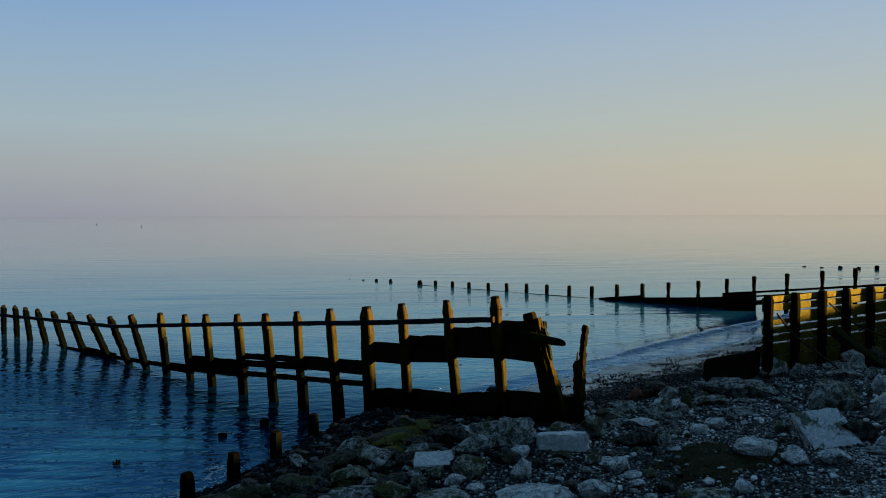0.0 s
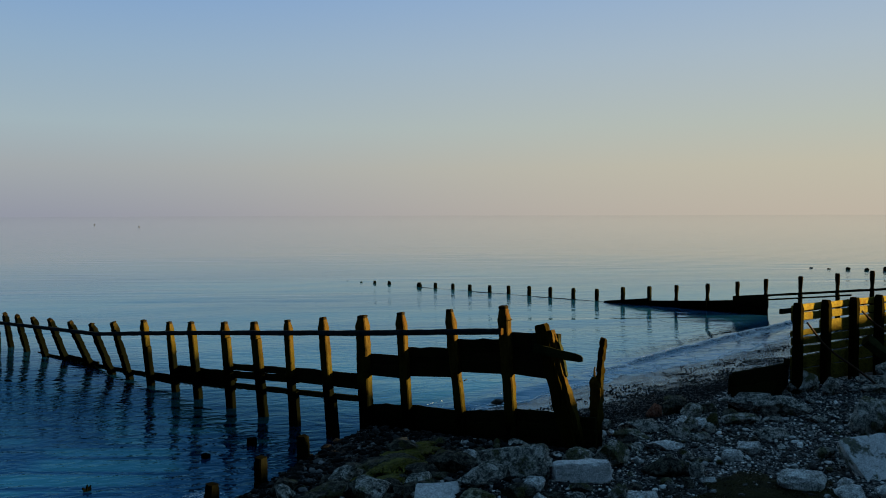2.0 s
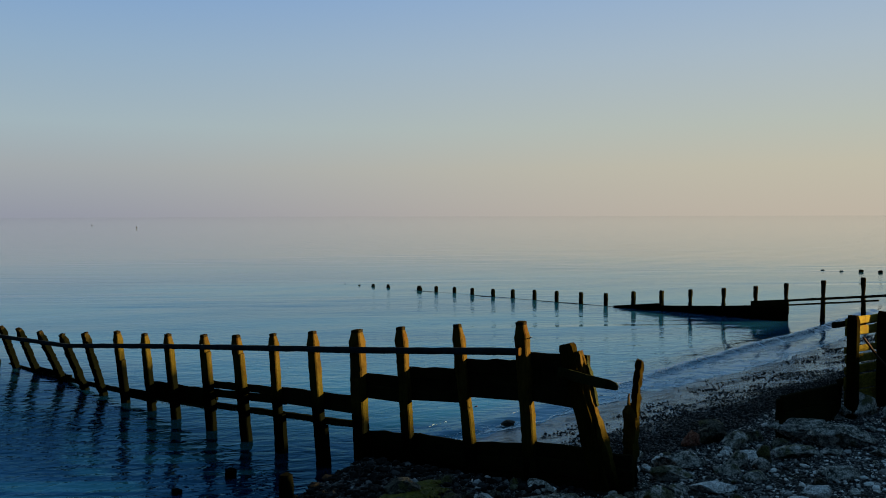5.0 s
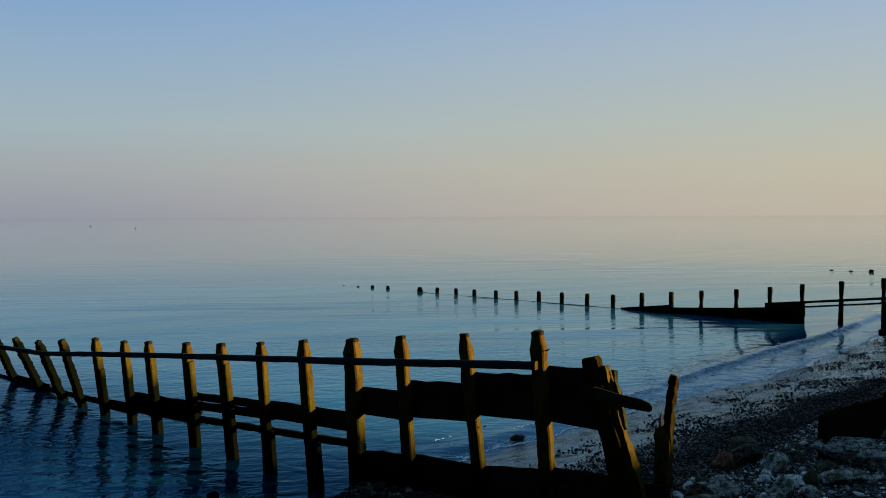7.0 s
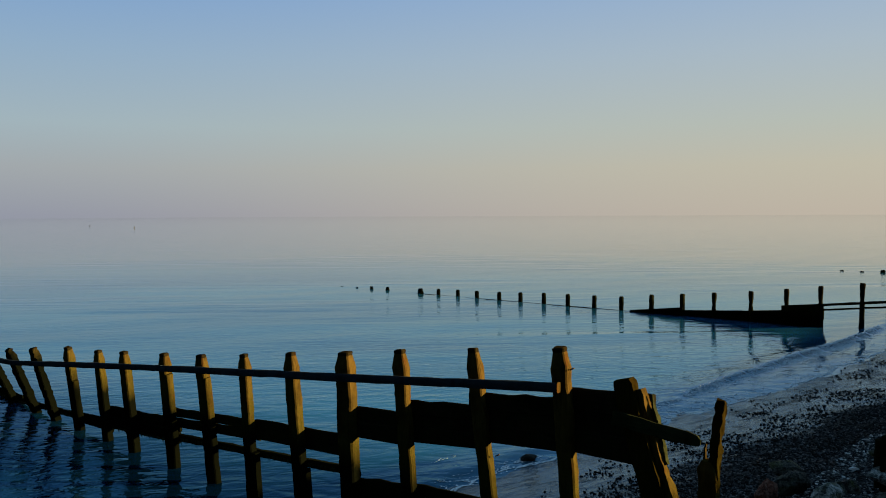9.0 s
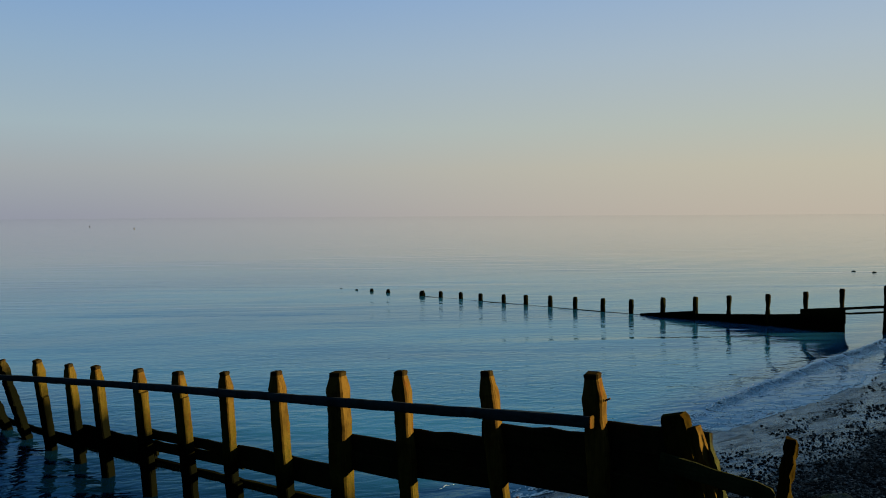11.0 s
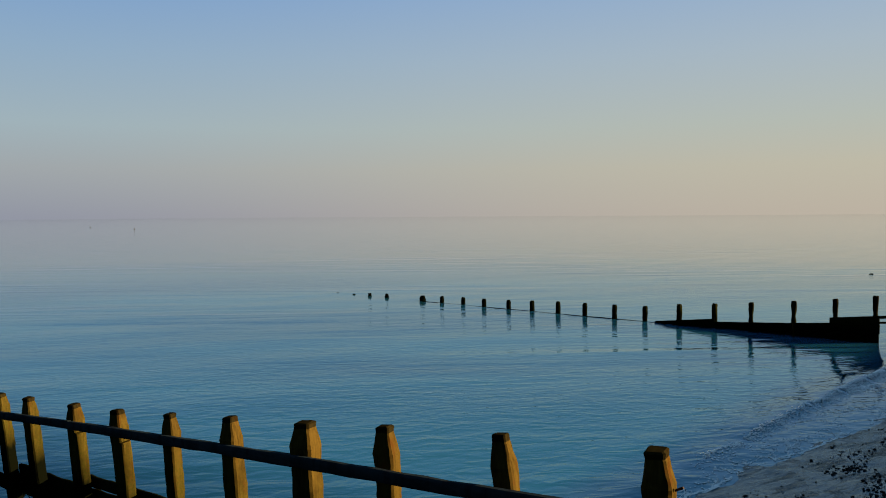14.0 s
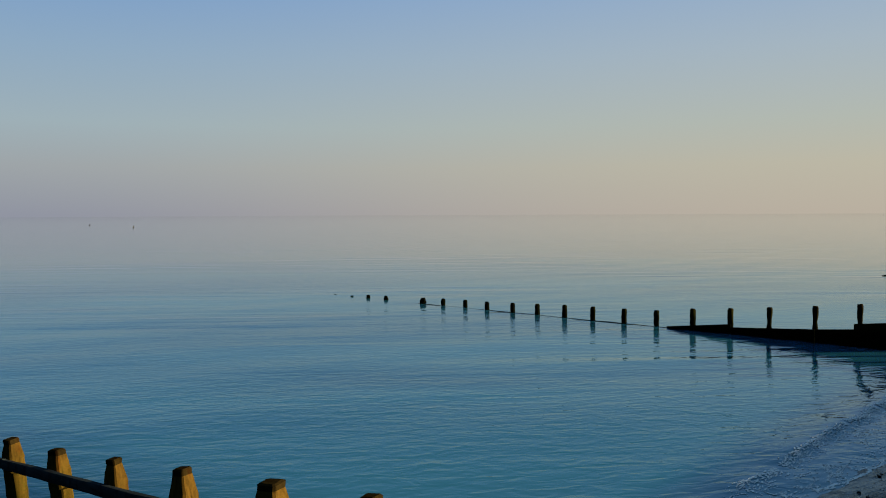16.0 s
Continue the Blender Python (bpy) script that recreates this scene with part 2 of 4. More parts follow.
def ground_material():
    m = Mat("shingle_and_wet_sand", 0.85, 0.05)
    w = m.world()
    cells = m.t.nodes.new("ShaderNodeTexVoronoi")
    cells.inputs["Scale"].default_value = 22.0
    m.t.links.new(w, cells.inputs["Vector"])
    grey = m.t.nodes.new("ShaderNodeSeparateXYZ")
    m.t.links.new(cells.outputs["Color"], grey.inputs[0])
    big = m.noise(w, 0.55, 5, 0.6)
    fine = m.noise(w, 45.0, 4, 0.7)
    shingle = m.mix(m.math("POWER", grey.outputs[0], 4.0), (0.012, 0.0125, 0.013), (0.26, 0.265, 0.27))
    shingle = m.mix(m.span(big, 0.5, 0.66, 0.0, 0.75), shingle, m.mix(fine, (0.008, 0.0075, 0.005), (0.025, 0.022, 0.012)))
    xyz = m.height()
    patch = m.noise(w, 0.8, 4, 0.6)
    line = m.math("ADD", xyz[1], m.math("MULTIPLY", xyz[0], 0.187))
    band = m.math("MULTIPLY", m.span(m.math("ADD", line, m.math("MULTIPLY", patch, 2.2)), 15.6, 16.1), m.span(m.noise(m.turned(15, (0.6, 2.0, 1.0)), 1.1, 4, 0.65, 0.5), 0.40, 0.58, 0.45, 1.0))
    low = m.span(m.math("ADD", xyz[2], m.math("MULTIPLY", big, 0.6)), 0.75, 1.0, 1.0, 0.0)
    wet = m.math("MULTIPLY", m.math("MAXIMUM", band, m.math("MULTIPLY", low, m.span(patch, 0.46, 0.52))), m.span(xyz[0], 13.7, 14.1))
    drop = m.math("SUBTRACT", 1.0, m.math("MULTIPLY", cells.outputs["Distance"], 8.0))
    n1 = m.bump(drop, 0.8, 0.03)
    n1 = m.bump(fine, 0.4, 0.01, n1)
    m.put(shingle, None, n1)
    # a film of water over dark sand, with the ripple of the spent waves
    n2 = m.bump(m.noise(m.turned(20, (0.9, 2.4, 1.0)), 2.2, 3, 0.6, 0.6), 0.55, 0.07)
    n2 = m.bump(m.noise(w, 14.0, 3, 0.6), 0.35, 0.012, n2)
    deep, gloss, fres, film, join = (m.t.nodes.new("ShaderNode" + k) for k in ("BsdfDiffuse", "BsdfGlossy", "Fresnel", "MixShader", "MixShader"))
    deep.inputs["Color"].default_value = (0.004, 0.012, 0.022, 1)
    gloss.inputs["Color"].default_value = (0.60, 0.82, 1.0, 1)
    gloss.inputs["Roughness"].default_value = 0.12
    fres.inputs["IOR"].default_value = 1.333
    for p, q in ((n2, deep.inputs["Normal"]), (n2, gloss.inputs["Normal"]), (n2, fres.inputs["Normal"]), (fres.outputs[0], film.inputs[0]), (deep.outputs[0], film.inputs[1]), (gloss.outputs[0], film.inputs[2]), (wet, join.inputs[0]), (m.b.outputs[0], join.inputs[1]), (film.outputs[0], join.inputs[2]), (join.outputs[0], m.t.nodes["Material Output"].inputs["Surface"])):
        m.t.links.new(p, q)
    return m.m


def water_material():
    """Calm sea: a blue body under a Fresnel gloss. The reflection tint is painted: dim inshore, blue close by, clearing
    with distance.
    """
    m = Mat("calm_sea_water", 0.07, 0.5)
    t = m.t
    xyz = m.height()
    ripple = m.noise(m.turned(32, (1.2, 2.0, 1.0)), 2.4, 2, 0.5, 0.4)
    wavelet = m.noise(m.turned(40, (0.9, 2.0, 1.0)), 1.1, 2, 0.5, 0.6)
    chop = m.noise(m.turned(36, (0.55, 1.4, 1.0)), 0.8, 3, 0.5, 0.5)
    swell = m.noise(m.turned(28, (0.14, 0.55, 1.0)), 0.34, 2, 0.5, 0.3)
    slick = m.noise(m.turned(44, (0.03, 0.10, 1.0)), 0.8, 3, 0.55, 0.6)
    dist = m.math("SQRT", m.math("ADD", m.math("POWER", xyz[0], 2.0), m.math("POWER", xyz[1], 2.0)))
    near = m.span(dist, 20.0, 160.0, 1.0, 0.1)
    far = m.span(dist, 45.0, 220.0, 1.0, 0.04)
    streak = m.noise(m.turned(45, (0.03, 0.34, 1.0)), 1.0, 2, 0.5, 0.4)
    lines = m.math("MULTIPLY", m.span(m.noise(m.turned(45, (0.02, 0.06, 1.0)), 1.0, 2, 0.5), 0.42, 0.6), m.span(dist, 110.0, 240.0, 1.0, 0.0))
    calm = m.span(slick, 0.42, 0.58, 0.25, 1.15)
    n1 = m.bump(streak, m.math("MULTIPLY", lines, 0.5), 0.4)
    n1 = m.bump(swell, m.math("MULTIPLY", far, 0.12), 0.3, n1)
    n1 = m.bump(chop, m.math("MULTIPLY", m.math("MULTIPLY", far, calm), 0.22), 0.12, n1)
    n1 = m.bump(wavelet, m.span(dist, 22.0, 48.0, 0.42, 0.12), 0.16, n1)
    n1 = m.bump(ripple, m.math("MULTIPLY", m.math("MULTIPLY", near, calm), 0.34), 0.05, n1)
    milky = m.span(m.noise(m.turned(45, (0.05, 0.16, 1.0)), 0.6, 3, 0.5, 0.4), 0.38, 0.62)
    # body colour and IOR are set lower on the groyne's inner side
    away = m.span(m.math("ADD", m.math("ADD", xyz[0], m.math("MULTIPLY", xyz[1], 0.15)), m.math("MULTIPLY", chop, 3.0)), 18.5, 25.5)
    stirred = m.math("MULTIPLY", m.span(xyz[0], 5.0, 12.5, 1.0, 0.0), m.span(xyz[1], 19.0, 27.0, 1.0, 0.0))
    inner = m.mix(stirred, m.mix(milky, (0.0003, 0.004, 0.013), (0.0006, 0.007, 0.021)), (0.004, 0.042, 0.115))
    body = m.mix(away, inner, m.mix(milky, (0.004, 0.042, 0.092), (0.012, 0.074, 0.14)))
    wash = m.math("MULTIPLY", m.span(m.math("ADD", xyz[1], m.math("MULTIPLY", xyz[0], 0.12)), 16.9, 19.6, 1.0, 0.0), m.span(xyz[0], 16.0, 22.0))
    body = m.mix(wash, body, (0.055, 0.115, 0.16))
    # reflected sky colour painted by position, dimmest on the inner side
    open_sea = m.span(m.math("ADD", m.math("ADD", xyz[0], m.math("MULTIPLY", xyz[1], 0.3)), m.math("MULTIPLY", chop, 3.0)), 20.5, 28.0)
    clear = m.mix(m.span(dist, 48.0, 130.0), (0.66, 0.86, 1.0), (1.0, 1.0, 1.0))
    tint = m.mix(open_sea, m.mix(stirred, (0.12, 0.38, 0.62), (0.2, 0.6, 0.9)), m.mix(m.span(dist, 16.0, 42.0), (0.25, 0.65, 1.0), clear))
    deep, gloss, fres, join = (t.nodes.new("ShaderNode" + k) for k in ("BsdfDiffuse", "BsdfGlossy", "Fresnel", "MixShader"))
    gloss.inputs["Roughness"].default_value = 0.045
    t.links.new(m.span(away, 0.0, 1.0, 1.33, 1.5), fres.inputs["IOR"])
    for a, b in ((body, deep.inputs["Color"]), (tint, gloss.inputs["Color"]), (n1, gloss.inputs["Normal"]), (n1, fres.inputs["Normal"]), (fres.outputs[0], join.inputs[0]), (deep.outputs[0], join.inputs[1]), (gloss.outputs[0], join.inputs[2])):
        t.links.new(a, b)
    t.links.new(join.outputs[0], t.nodes["Material Output"].inputs["Surface"])
    t.nodes.remove(m.b)
    return m.m


def plain(name, c, rough, var=0.4, scale=8.0, metal=0.0):
    m = Mat(name, rough, 0.08)
    n = m.noise(m.coords(), scale, 5, 0.6)
    m.b.inputs["Metallic"].default_value = metal
    return m.put(m.mix(m.span(n, 0.3, 0.7), tuple(v * (1 - var) for v in c), c), None, m.bump(n, 0.4, 0.02))


GROUND, WATER = ground_material(), water_material()
FOAM = plain("sea_foam", (0.70, 0.74, 0.78), 0.6, 0.25, 20.0)
WEED = plain("green_brown_seaweed", (0.12, 0.11, 0.012), 0.5, 0.75, 9.0)
WEED_BROWN = plain("brown_dried_weed", (0.026, 0.022, 0.004), 0.8, 0.8, 5.0)
PALE_SLAB = stone("pale_slab_concrete", (0.50, 0.52, 0.54), (0.62, 0.64, 0.66), (0.72, 0.74, 0.76), 0.0, 0.35)
RUST = plain("rusty_steel", (0.05, 0.028, 0.018), 0.8, 0.5, 20.0)
CONCRETE = plain("sea_wall_concrete", (0.09, 0.09, 0.085), 0.9, 0.35, 1.5)
BUOY = plain("dark_buoy_paint", (0.03, 0.035, 0.04), 0.5, 0.3, 4.0)
GREEN_SLIME = plain("green_algae_mat", (0.02, 0.026, 0.008), 0.7, 0.6, 10.0)


def pebble_material(name, dark, light, power, rough):
    m = Mat(name, 0.55, 0.03)
    r = m.chance(True)
    c = m.mix(m.math("POWER", r, power), dark, light)
    c = m.mix(m.span(m.noise(m.world(), 60.0, 3), 0.45, 0.7, 0, 0.5), c, dark)
    return m.put(c, m.span(r, 0, 1, rough, rough + 0.4))


PALE_PEBBLE = pebble_material("pale_gravel", (0.05, 0.052, 0.055), (0.8, 0.82, 0.84), 1.6, 0.5)
PEBBLE = pebble_material("mixed_flint_pebbles", (0.012, 0.0125, 0.013), (0.8, 0.82, 0.82), 2.8, 0.5)
WET_PEBBLE = pebble_material("dark_wet_pebbles", (0.005, 0.0055, 0.006), (0.26, 0.27, 0.28), 18.0, 0.6)


# ---- mesh helpers ----
def part(name, bm, material, parent=None, label=""):
    me = bpy.data.meshes.new(name)
    bm.to_mesh(me)
    bm.free()
    me.materials.append(material)
    if any(p.material_index for p in me.polygons):
        me.materials.append(HEAD)
    ob = new(name, me)
    if parent is not None:
        ob.parent = parent
    return tagged(ob, label) if label else ob


def base(name, place, label, category, group="", kind=""):
    ob = new(name)
    ob.location = place
    ob.empty_display_size = 0.2
    return tagged(ob, label, category, group, kind)


def smooth(ob, angle=40):
    me = ob.data
    me.polygons.foreach_set("use_smooth", [True] * len(me.polygons))
    me.set_sharp_from_angle(angle=radians(angle))
    return ob


def sections(rings, cap=True):
    """A skin over rings of equally many points."""
    bm = bmesh.new()
    vs = [[bm.verts.new(p) for p in r] for r in rings]
    k = len(vs[0])
    for a, b in zip(vs, vs[1:]):
        for i in range(k):
            bm.faces.new((a[i], a[(i + 1) % k], b[(i + 1) % k], b[i]))
    if cap:
        bm.faces.new(list(reversed(vs[0])))
        bm.faces.new(vs[-1])
    bmesh.ops.recalc_face_normals(bm, faces=bm.faces)
    return bm


def beam(p0, p1, w, d, seed, side=(1, 0, 0), rough=0.012, taper=None, steps=None, chamfer=0.16, gnarl=0.0):
    """A worn timber of section w along side and d across, from p0 to p1. taper: pairs of (part of the length, scale)."""
    p0, p1 = Vector(p0), Vector(p1)
    ax = (p1 - p0).normalized()
    s = Vector(side)
    s = (s - ax * s.dot(ax)).normalized()
    o = ax.cross(s)
    steps = steps or max(5, int((p1 - p0).length / 0.22))
    rng = random.Random(seed)
    off = Vector((rng.uniform(0, 50), rng.uniform(0, 50), rng.uniform(0, 50)))
    c = chamfer
    shape = [(-0.5, -0.5 + c), (-0.5 + c, -0.5), (0.5 - c, -0.5), (0.5, -0.5 + c), (0.5, 0.5 - c), (0.5 - c, 0.5), (-0.5 + c, 0.5), (-0.5, 0.5 - c)]
    rings = []
    stops = [i / steps for i in range(steps + 1)]
    if taper:
        stops = sorted(set(stops) | {t for t, _ in taper})
    for t in stops:
        k = 1.0 if not taper else float(np.interp(t, [a for a, _ in taper], [b for _, b in taper]))
        mid = p0.lerp(p1, t)
        ring = []
        for i, (a, b) in enumerate(shape):
            p = mid + s * (a * w * k) + o * (b * d * k)
            j = noise.noise_vector(p * 2.6 + off) * min(rough, 0.018) + noise.noise_vector(p * 13.0 + off) * rough * 0.8
            if gnarl:
                g = noise.noise(Vector((i * 1.7, 0, t * 9.0)) + off)
                j += (mid - p) * gnarl * (round(g * 3.0) / 1.5 + g) + noise.noise_vector(p * 5.0 + off) * gnarl * 0.06
            ring.append(p + j)
        rings.append(ring)
    return sections(rings)


def board(p0, p1, h0, h1, thick, seed, notch=0.0):
    """A plank on edge: p0 and p1 on its lower edge, heights at both ends, ragged top where notch is given."""
    p0, p1 = Vector(p0), Vector(p1)
    ax = (p1 - p0).normalized()
    n = Vector((ax.y, -ax.x, 0)).normalized()
    length = (p1 - p0).length
    steps = max(4, int(length / 0.3))
    rng = random.Random(seed)
    off = Vector((rng.uniform(0, 50), rng.uniform(0, 50), 3.0))
    rings = []
    for i in range(steps + 1):
        t = i / steps
        q = p0.lerp(p1, t)
        h = h0 + (h1 - h0) * t
        up = Vector((0, 0, 1))
        wob = noise.noise(q * 2.3 + off) * 0.012
        rag = noise.noise(q * 6.0 + off) * (0.008 + notch)
        b = min(0.018, thick * 0.3)
        pts = [(-0.5, b, 0), (-0.5, h - b + rag, 0), (-0.5 + b / thick, h + rag, 0), (0.5 - b / thick, h + rag, 0), (0.5, h - b + rag, 0), (0.5, b, 0), (0.5 - b / thick, 0, 0), (-0.5 + b / thick, 0, 0)]
        e = 0.0
        if i in (0, steps):
            e = rng.uniform(-0.03, 0.03)
        rings.append([q + n * (a * thick + wob) + up * z + ax * (e * (1 + 0.4 * noise.noise(Vector((z * 9, i, seed))))) for a, z, _ in pts])
    return sections(rings)


# ---- the lie of the land ----
ROW_X, ROW_Y = (5, 6.8, 9.5, 13, 14), (11.4, 11.85, 12.9, 14.2, 14.6)


def land(x, y):
    """Height of beach and sea bed, x and y as arrays."""
    x, y = np.asarray(x, float), np.asarray(y, float)
    edge = np.interp(x, [14, 20, 25, 35, 45, 60], [15.2, 14.6, 14.1, 12.5, 11.9, 11.9])
    right = np.interp(y - edge, [-54, -34, -14, -11, -7.2, -4, 0, 6.4, 26, 86, 3000], [3.2, 2.6, 1.75, 1.5, 1.12, 0.6, 0.0, -0.45, -1.5, -4, -30])
    s = y - np.interp(x, ROW_X, ROW_Y)
    left = np.interp(s, [-24, -12, -9, -5, -1, -0.1, 0.7, 7, 28, 88, 3000], [2.5, 1.75, 1.5, 1.2, 0.92, 0.78, -0.12, -0.5, -1.5, -4, -30])
    k = np.clip((13.9 - x) / 0.8, 0, 1)
    z = left * k + right * (1 - k)
    z = z + 0.3 * np.exp(-((x - 11) ** 2 + (y - 7.6) ** 2) / 2.2) + 0.25 * np.exp(-((x - 23.5) ** 2 + (y - 4.5) ** 2) / 6)
    return z


def ground_z(x, y):
    return float(land(x, y)) + 0.05 * noise.noise(Vector((x * 0.5, y * 0.5, 1.0))) + 0.022 * noise.noise(Vector((x * 1.9, y * 1.9, 5.0)))


def grid(name, xs, ys, height, material, label, category):
    bm_v = [(x, y, height(x, y)) for y in ys for x in xs]
    k = len(xs)
    faces = [(j * k + i, j * k + i + 1, (j + 1) * k + i + 1, (j + 1) * k + i) for j in range(len(ys) - 1) for i in range(k - 1)]
    me = bpy.data.meshes.new(name)
    me.from_pydata(bm_v, [], faces)
    me.materials.append(material)
    me.polygons.foreach_set("use_smooth", [True] * len(me.polygons))
    return tagged(new(name, me), label, category, kind="structure")


def steps_to(*spans):
    """Grid lines: (from, to, step) one after another."""
    out = []
    for a, b, s in spans:
        out += list(np.arange(a, b, s))
    return [float(v) for v in out] + [float(spans[-1][1])]


FAR_OUT = [60.0, 90.0, 140.0, 220.0, 400.0, 800.0, 1600.0, 3000.0]
gx = [-v for v in reversed(FAR_OUT)] + steps_to((-40, 0, 4), (0, 34, 0.16), (34, 56, 0.6)) + FAR_OUT
gy = [-v for v in reversed(FAR_OUT)] + steps_to((-40, -6, 4), (-6, 17, 0.16), (17, 48, 2.0)) + FAR_OUT
grid("ground", gx, gy, ground_z, GROUND, "dark wet shingle beach sloping under the sea", "beach")


def shore_line(x):
    return float(np.interp(x, [14, 20, 25, 35, 45, 60], [15.2, 14.6, 14.1, 12.5, 11.9, 11.9])) + 0.35 * noise.noise(Vector((x * 0.35, 0, 7.0)))


def crest_line(x):
    """Where a small wave breaks."""
    return float(np.interp(x, [14, 20, 28, 34, 40, 46, 60], [15.9, 15.5, 15.1, 14.95, 14.6, 14.1, 13.8])) + 0.15 * noise.noise(Vector((x * 0.6, 0, 11.0)))


def swell(x, y):
    """Low swell, with small spent waves that run along the shore."""
    z = 0.012 * math.sin(0.9 * y + 0.25 * x + 1.5 * noise.noise(Vector((x * 0.08, y * 0.15, 0))))
    if 14 < x < 60:
        k = min(1, (x - 14) / 4)
        s = y - shore_line(x)
        c = y - crest_line(x)
        z += k * 0.15 * math.exp(-((c / (0.2 if c < 0 else 0.8)) ** 2)) * (0.6 + 0.6 * noise.noise(Vector((x * 0.4, 3.0, 0)) ) + 0.4 * min(1, max(-0.8, (x - 30) / 6)))
        z += k * 0.03 * math.exp(-(((s - 0.9) / 0.5) ** 2)) + k * 0.03 * math.exp(-(((s - 3.2) / 0.8) ** 2))
    return z


wx = [-v for v in reversed(FAR_OUT)] + steps_to((-40, 0, 5), (0, 60, 0.4), (60, 88, 4)) + FAR_OUT[1:]
wy = steps_to((9, 19, 0.16), (19, 60, 0.5)) + [66.0, 75.0, 90.0, 110.0, 140.0, 220.0, 400.0, 800.0, 1600.0, 4000.0]
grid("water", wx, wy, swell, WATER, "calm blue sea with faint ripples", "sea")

# sea wall behind the beach, which keeps the low sun off the shingle
bm = bmesh.new()
bmesh.ops.create_cube(bm, size=1.0, matrix=Matrix.Translation((20, -10.0, 3.3)) @ Matrix.Diagonal((400, 2.0, 8.0, 1)))
bmesh.ops.bevel(bm, geom=bm.edges[:], offset=0.12, segments=2, affect="EDGES")
tagged(part("wall_sea_front", bm, CONCRETE), "plain concrete sea wall behind the beach", "sea wall", kind="structure")


# ---- near groyne ----
NEAR_X, FOOT_X = 13.5, 13.72
# y and z of each head, y and z of a low point on the shaft
NEAR_POSTS = [
    (41.54, 1.83, 44.84, -0.29), (40.03, 1.9, 42.91, -0.09), (38.84, 1.94, 41.04, -0.29), (37.45, 1.95, 38.96, -0.24), (35.72, 1.99, 36.83, -0.09),
    (34.05, 2.05, 34.85, 0.22), (32.27, 2.11, 32.3, 0.15), (30.48, 2.17, 30.27, 0.02), (28.76, 2.39, 28.74, 0.04), (26.6, 2.62, 27.06, 0.09),
    (25.01, 2.68, 25.2, 0.06), (23.58, 2.8, 23.63, -0.03), (21.57, 2.97, 21.63, 0.36), (19.91, 3.12, 19.8, 0.4), (18.19, 3.32, 18.12, 0.09),
    (16.52, 3.54, 16.31, 0.11), (14.9, 3.73, 14.75, 0.21), (13.37, 3.93, 13.16, 1.31), (11.62, 4.15, 11.25, 1.46), (9.73, 4.4, 9.67, 1.92),
]


def line_x(y):
    """The groyne's line, which wanders a little."""
    return float(np.interp(y, [7, 9.0, 9.9, 11.6, 14.9, 16.5, 18.2, 21.6, 25, 27.5, 34, 41], [13.55, 13.5, 13.52, 13.72, 13.70, 13.6, 13.58, 13.5, 13.4, 13.15, 12.8, 12.6]))


def post_mesh(head, foot, w, d, seed, cap=0.3, rough=0.02, turn=16.0):
    """A squared pile with a worn, pencilled head."""
    length = (Vector(head) - Vector(foot)).length
    rng = random.Random(seed)
    k = cap / length
    shape = [(0, 1.0), (1 - 2.6 * k, 1.0 + rng.uniform(-0.06, 0.04)), (1 - 1.7 * k, 0.97), (1 - k * 0.95, 1.04), (1 - k * 0.22, rng.uniform(0.66, 0.78)), (1 - k * 0.05, rng.uniform(0.66, 0.76)), (1, rng.uniform(0.52, 0.66))]
    bm = beam(foot, head, w, d, seed, side=(math.cos(radians(turn)), math.sin(radians(turn)), 0), rough=rough, taper=shape, steps=max(10, int(length / 0.09)), chamfer=0.1)
    top, axis = Vector(head), (Vector(head) - Vector(foot)).normalized()
    for f in bm.faces:
        f.material_index = int((top - f.calc_center_median()).dot(axis) < cap * 0.16)
    return bm


groyne = base("timber_groyne", (NEAR_X, 9.0, ground_z(NEAR_X, 9.0)), "weathered timber groyne with leaning algae-stained posts, half in the sea", "groyne", "groynes")
posts = []


def add(thing, name, bm, mat, label="", sharp=35, under=None):
    """A part in the thing's own space, built in the world's; under names the part that carries it."""
    bmesh.ops.transform(bm, matrix=Matrix.Translation(-Vector(thing.location)), verts=bm.verts)
    return smooth(part(name, bm, mat, under or thing, label), sharp)


for i, (y, z, yl, zl) in enumerate(NEAR_POSTS):
    foot_z = float(land(NEAR_X, yl)) - 0.6
    lean = (yl - y) / (z - zl)
    px = line_x(y)
    foot = (px + (FOOT_X - px) / (z - zl) * (z - foot_z), y + lean * (z - foot_z), foot_z)
    w, d = (0.30, 0.33) if i == 16 else (0.235 + 0.02 * math.sin(i * 1.7), 0.245 + 0.02 * math.sin(i * 3.1))
    if i < 9:
        w, d = 0.23, 0.26
    post = add(groyne, "post", post_mesh((px, y, z), foot, w, d, 100 + i, 0.34, 0.05 if i < 9 else 0.013), WEEDY if i < 9 else WOOD, "", 3)
    posts.append(post)

# broken end pile, split in two, with its short companion; pile coloured as its shaded face, split length as the sunlit
# strip
end_post = add(groyne, "post", beam((13.6, 7.50, 0.2), (13.46, 8.62, 4.06), 0.17, 0.32, 131, rough=0.02, taper=[(0, 1.0), (0.93, 1.0), (0.985, 0.98), (1, 0.8)], steps=34, chamfer=0.08, gnarl=0.10), END_WOOD, "leaning broken end post, rotted at the head", 25)
add(groyne, "splinter", beam((13.66, 7.30, 0.4), (13.54, 8.40, 3.93), 0.15, 0.15, 132, rough=0.03, taper=[(0, 1.1), (0.62, 1.0), (0.66, 0.75), (0.82, 0.7), (0.9, 1.0), (1, 0.8)], steps=34, chamfer=0.06, gnarl=0.14), WOOD, "split length of rotted pile", 25, end_post)
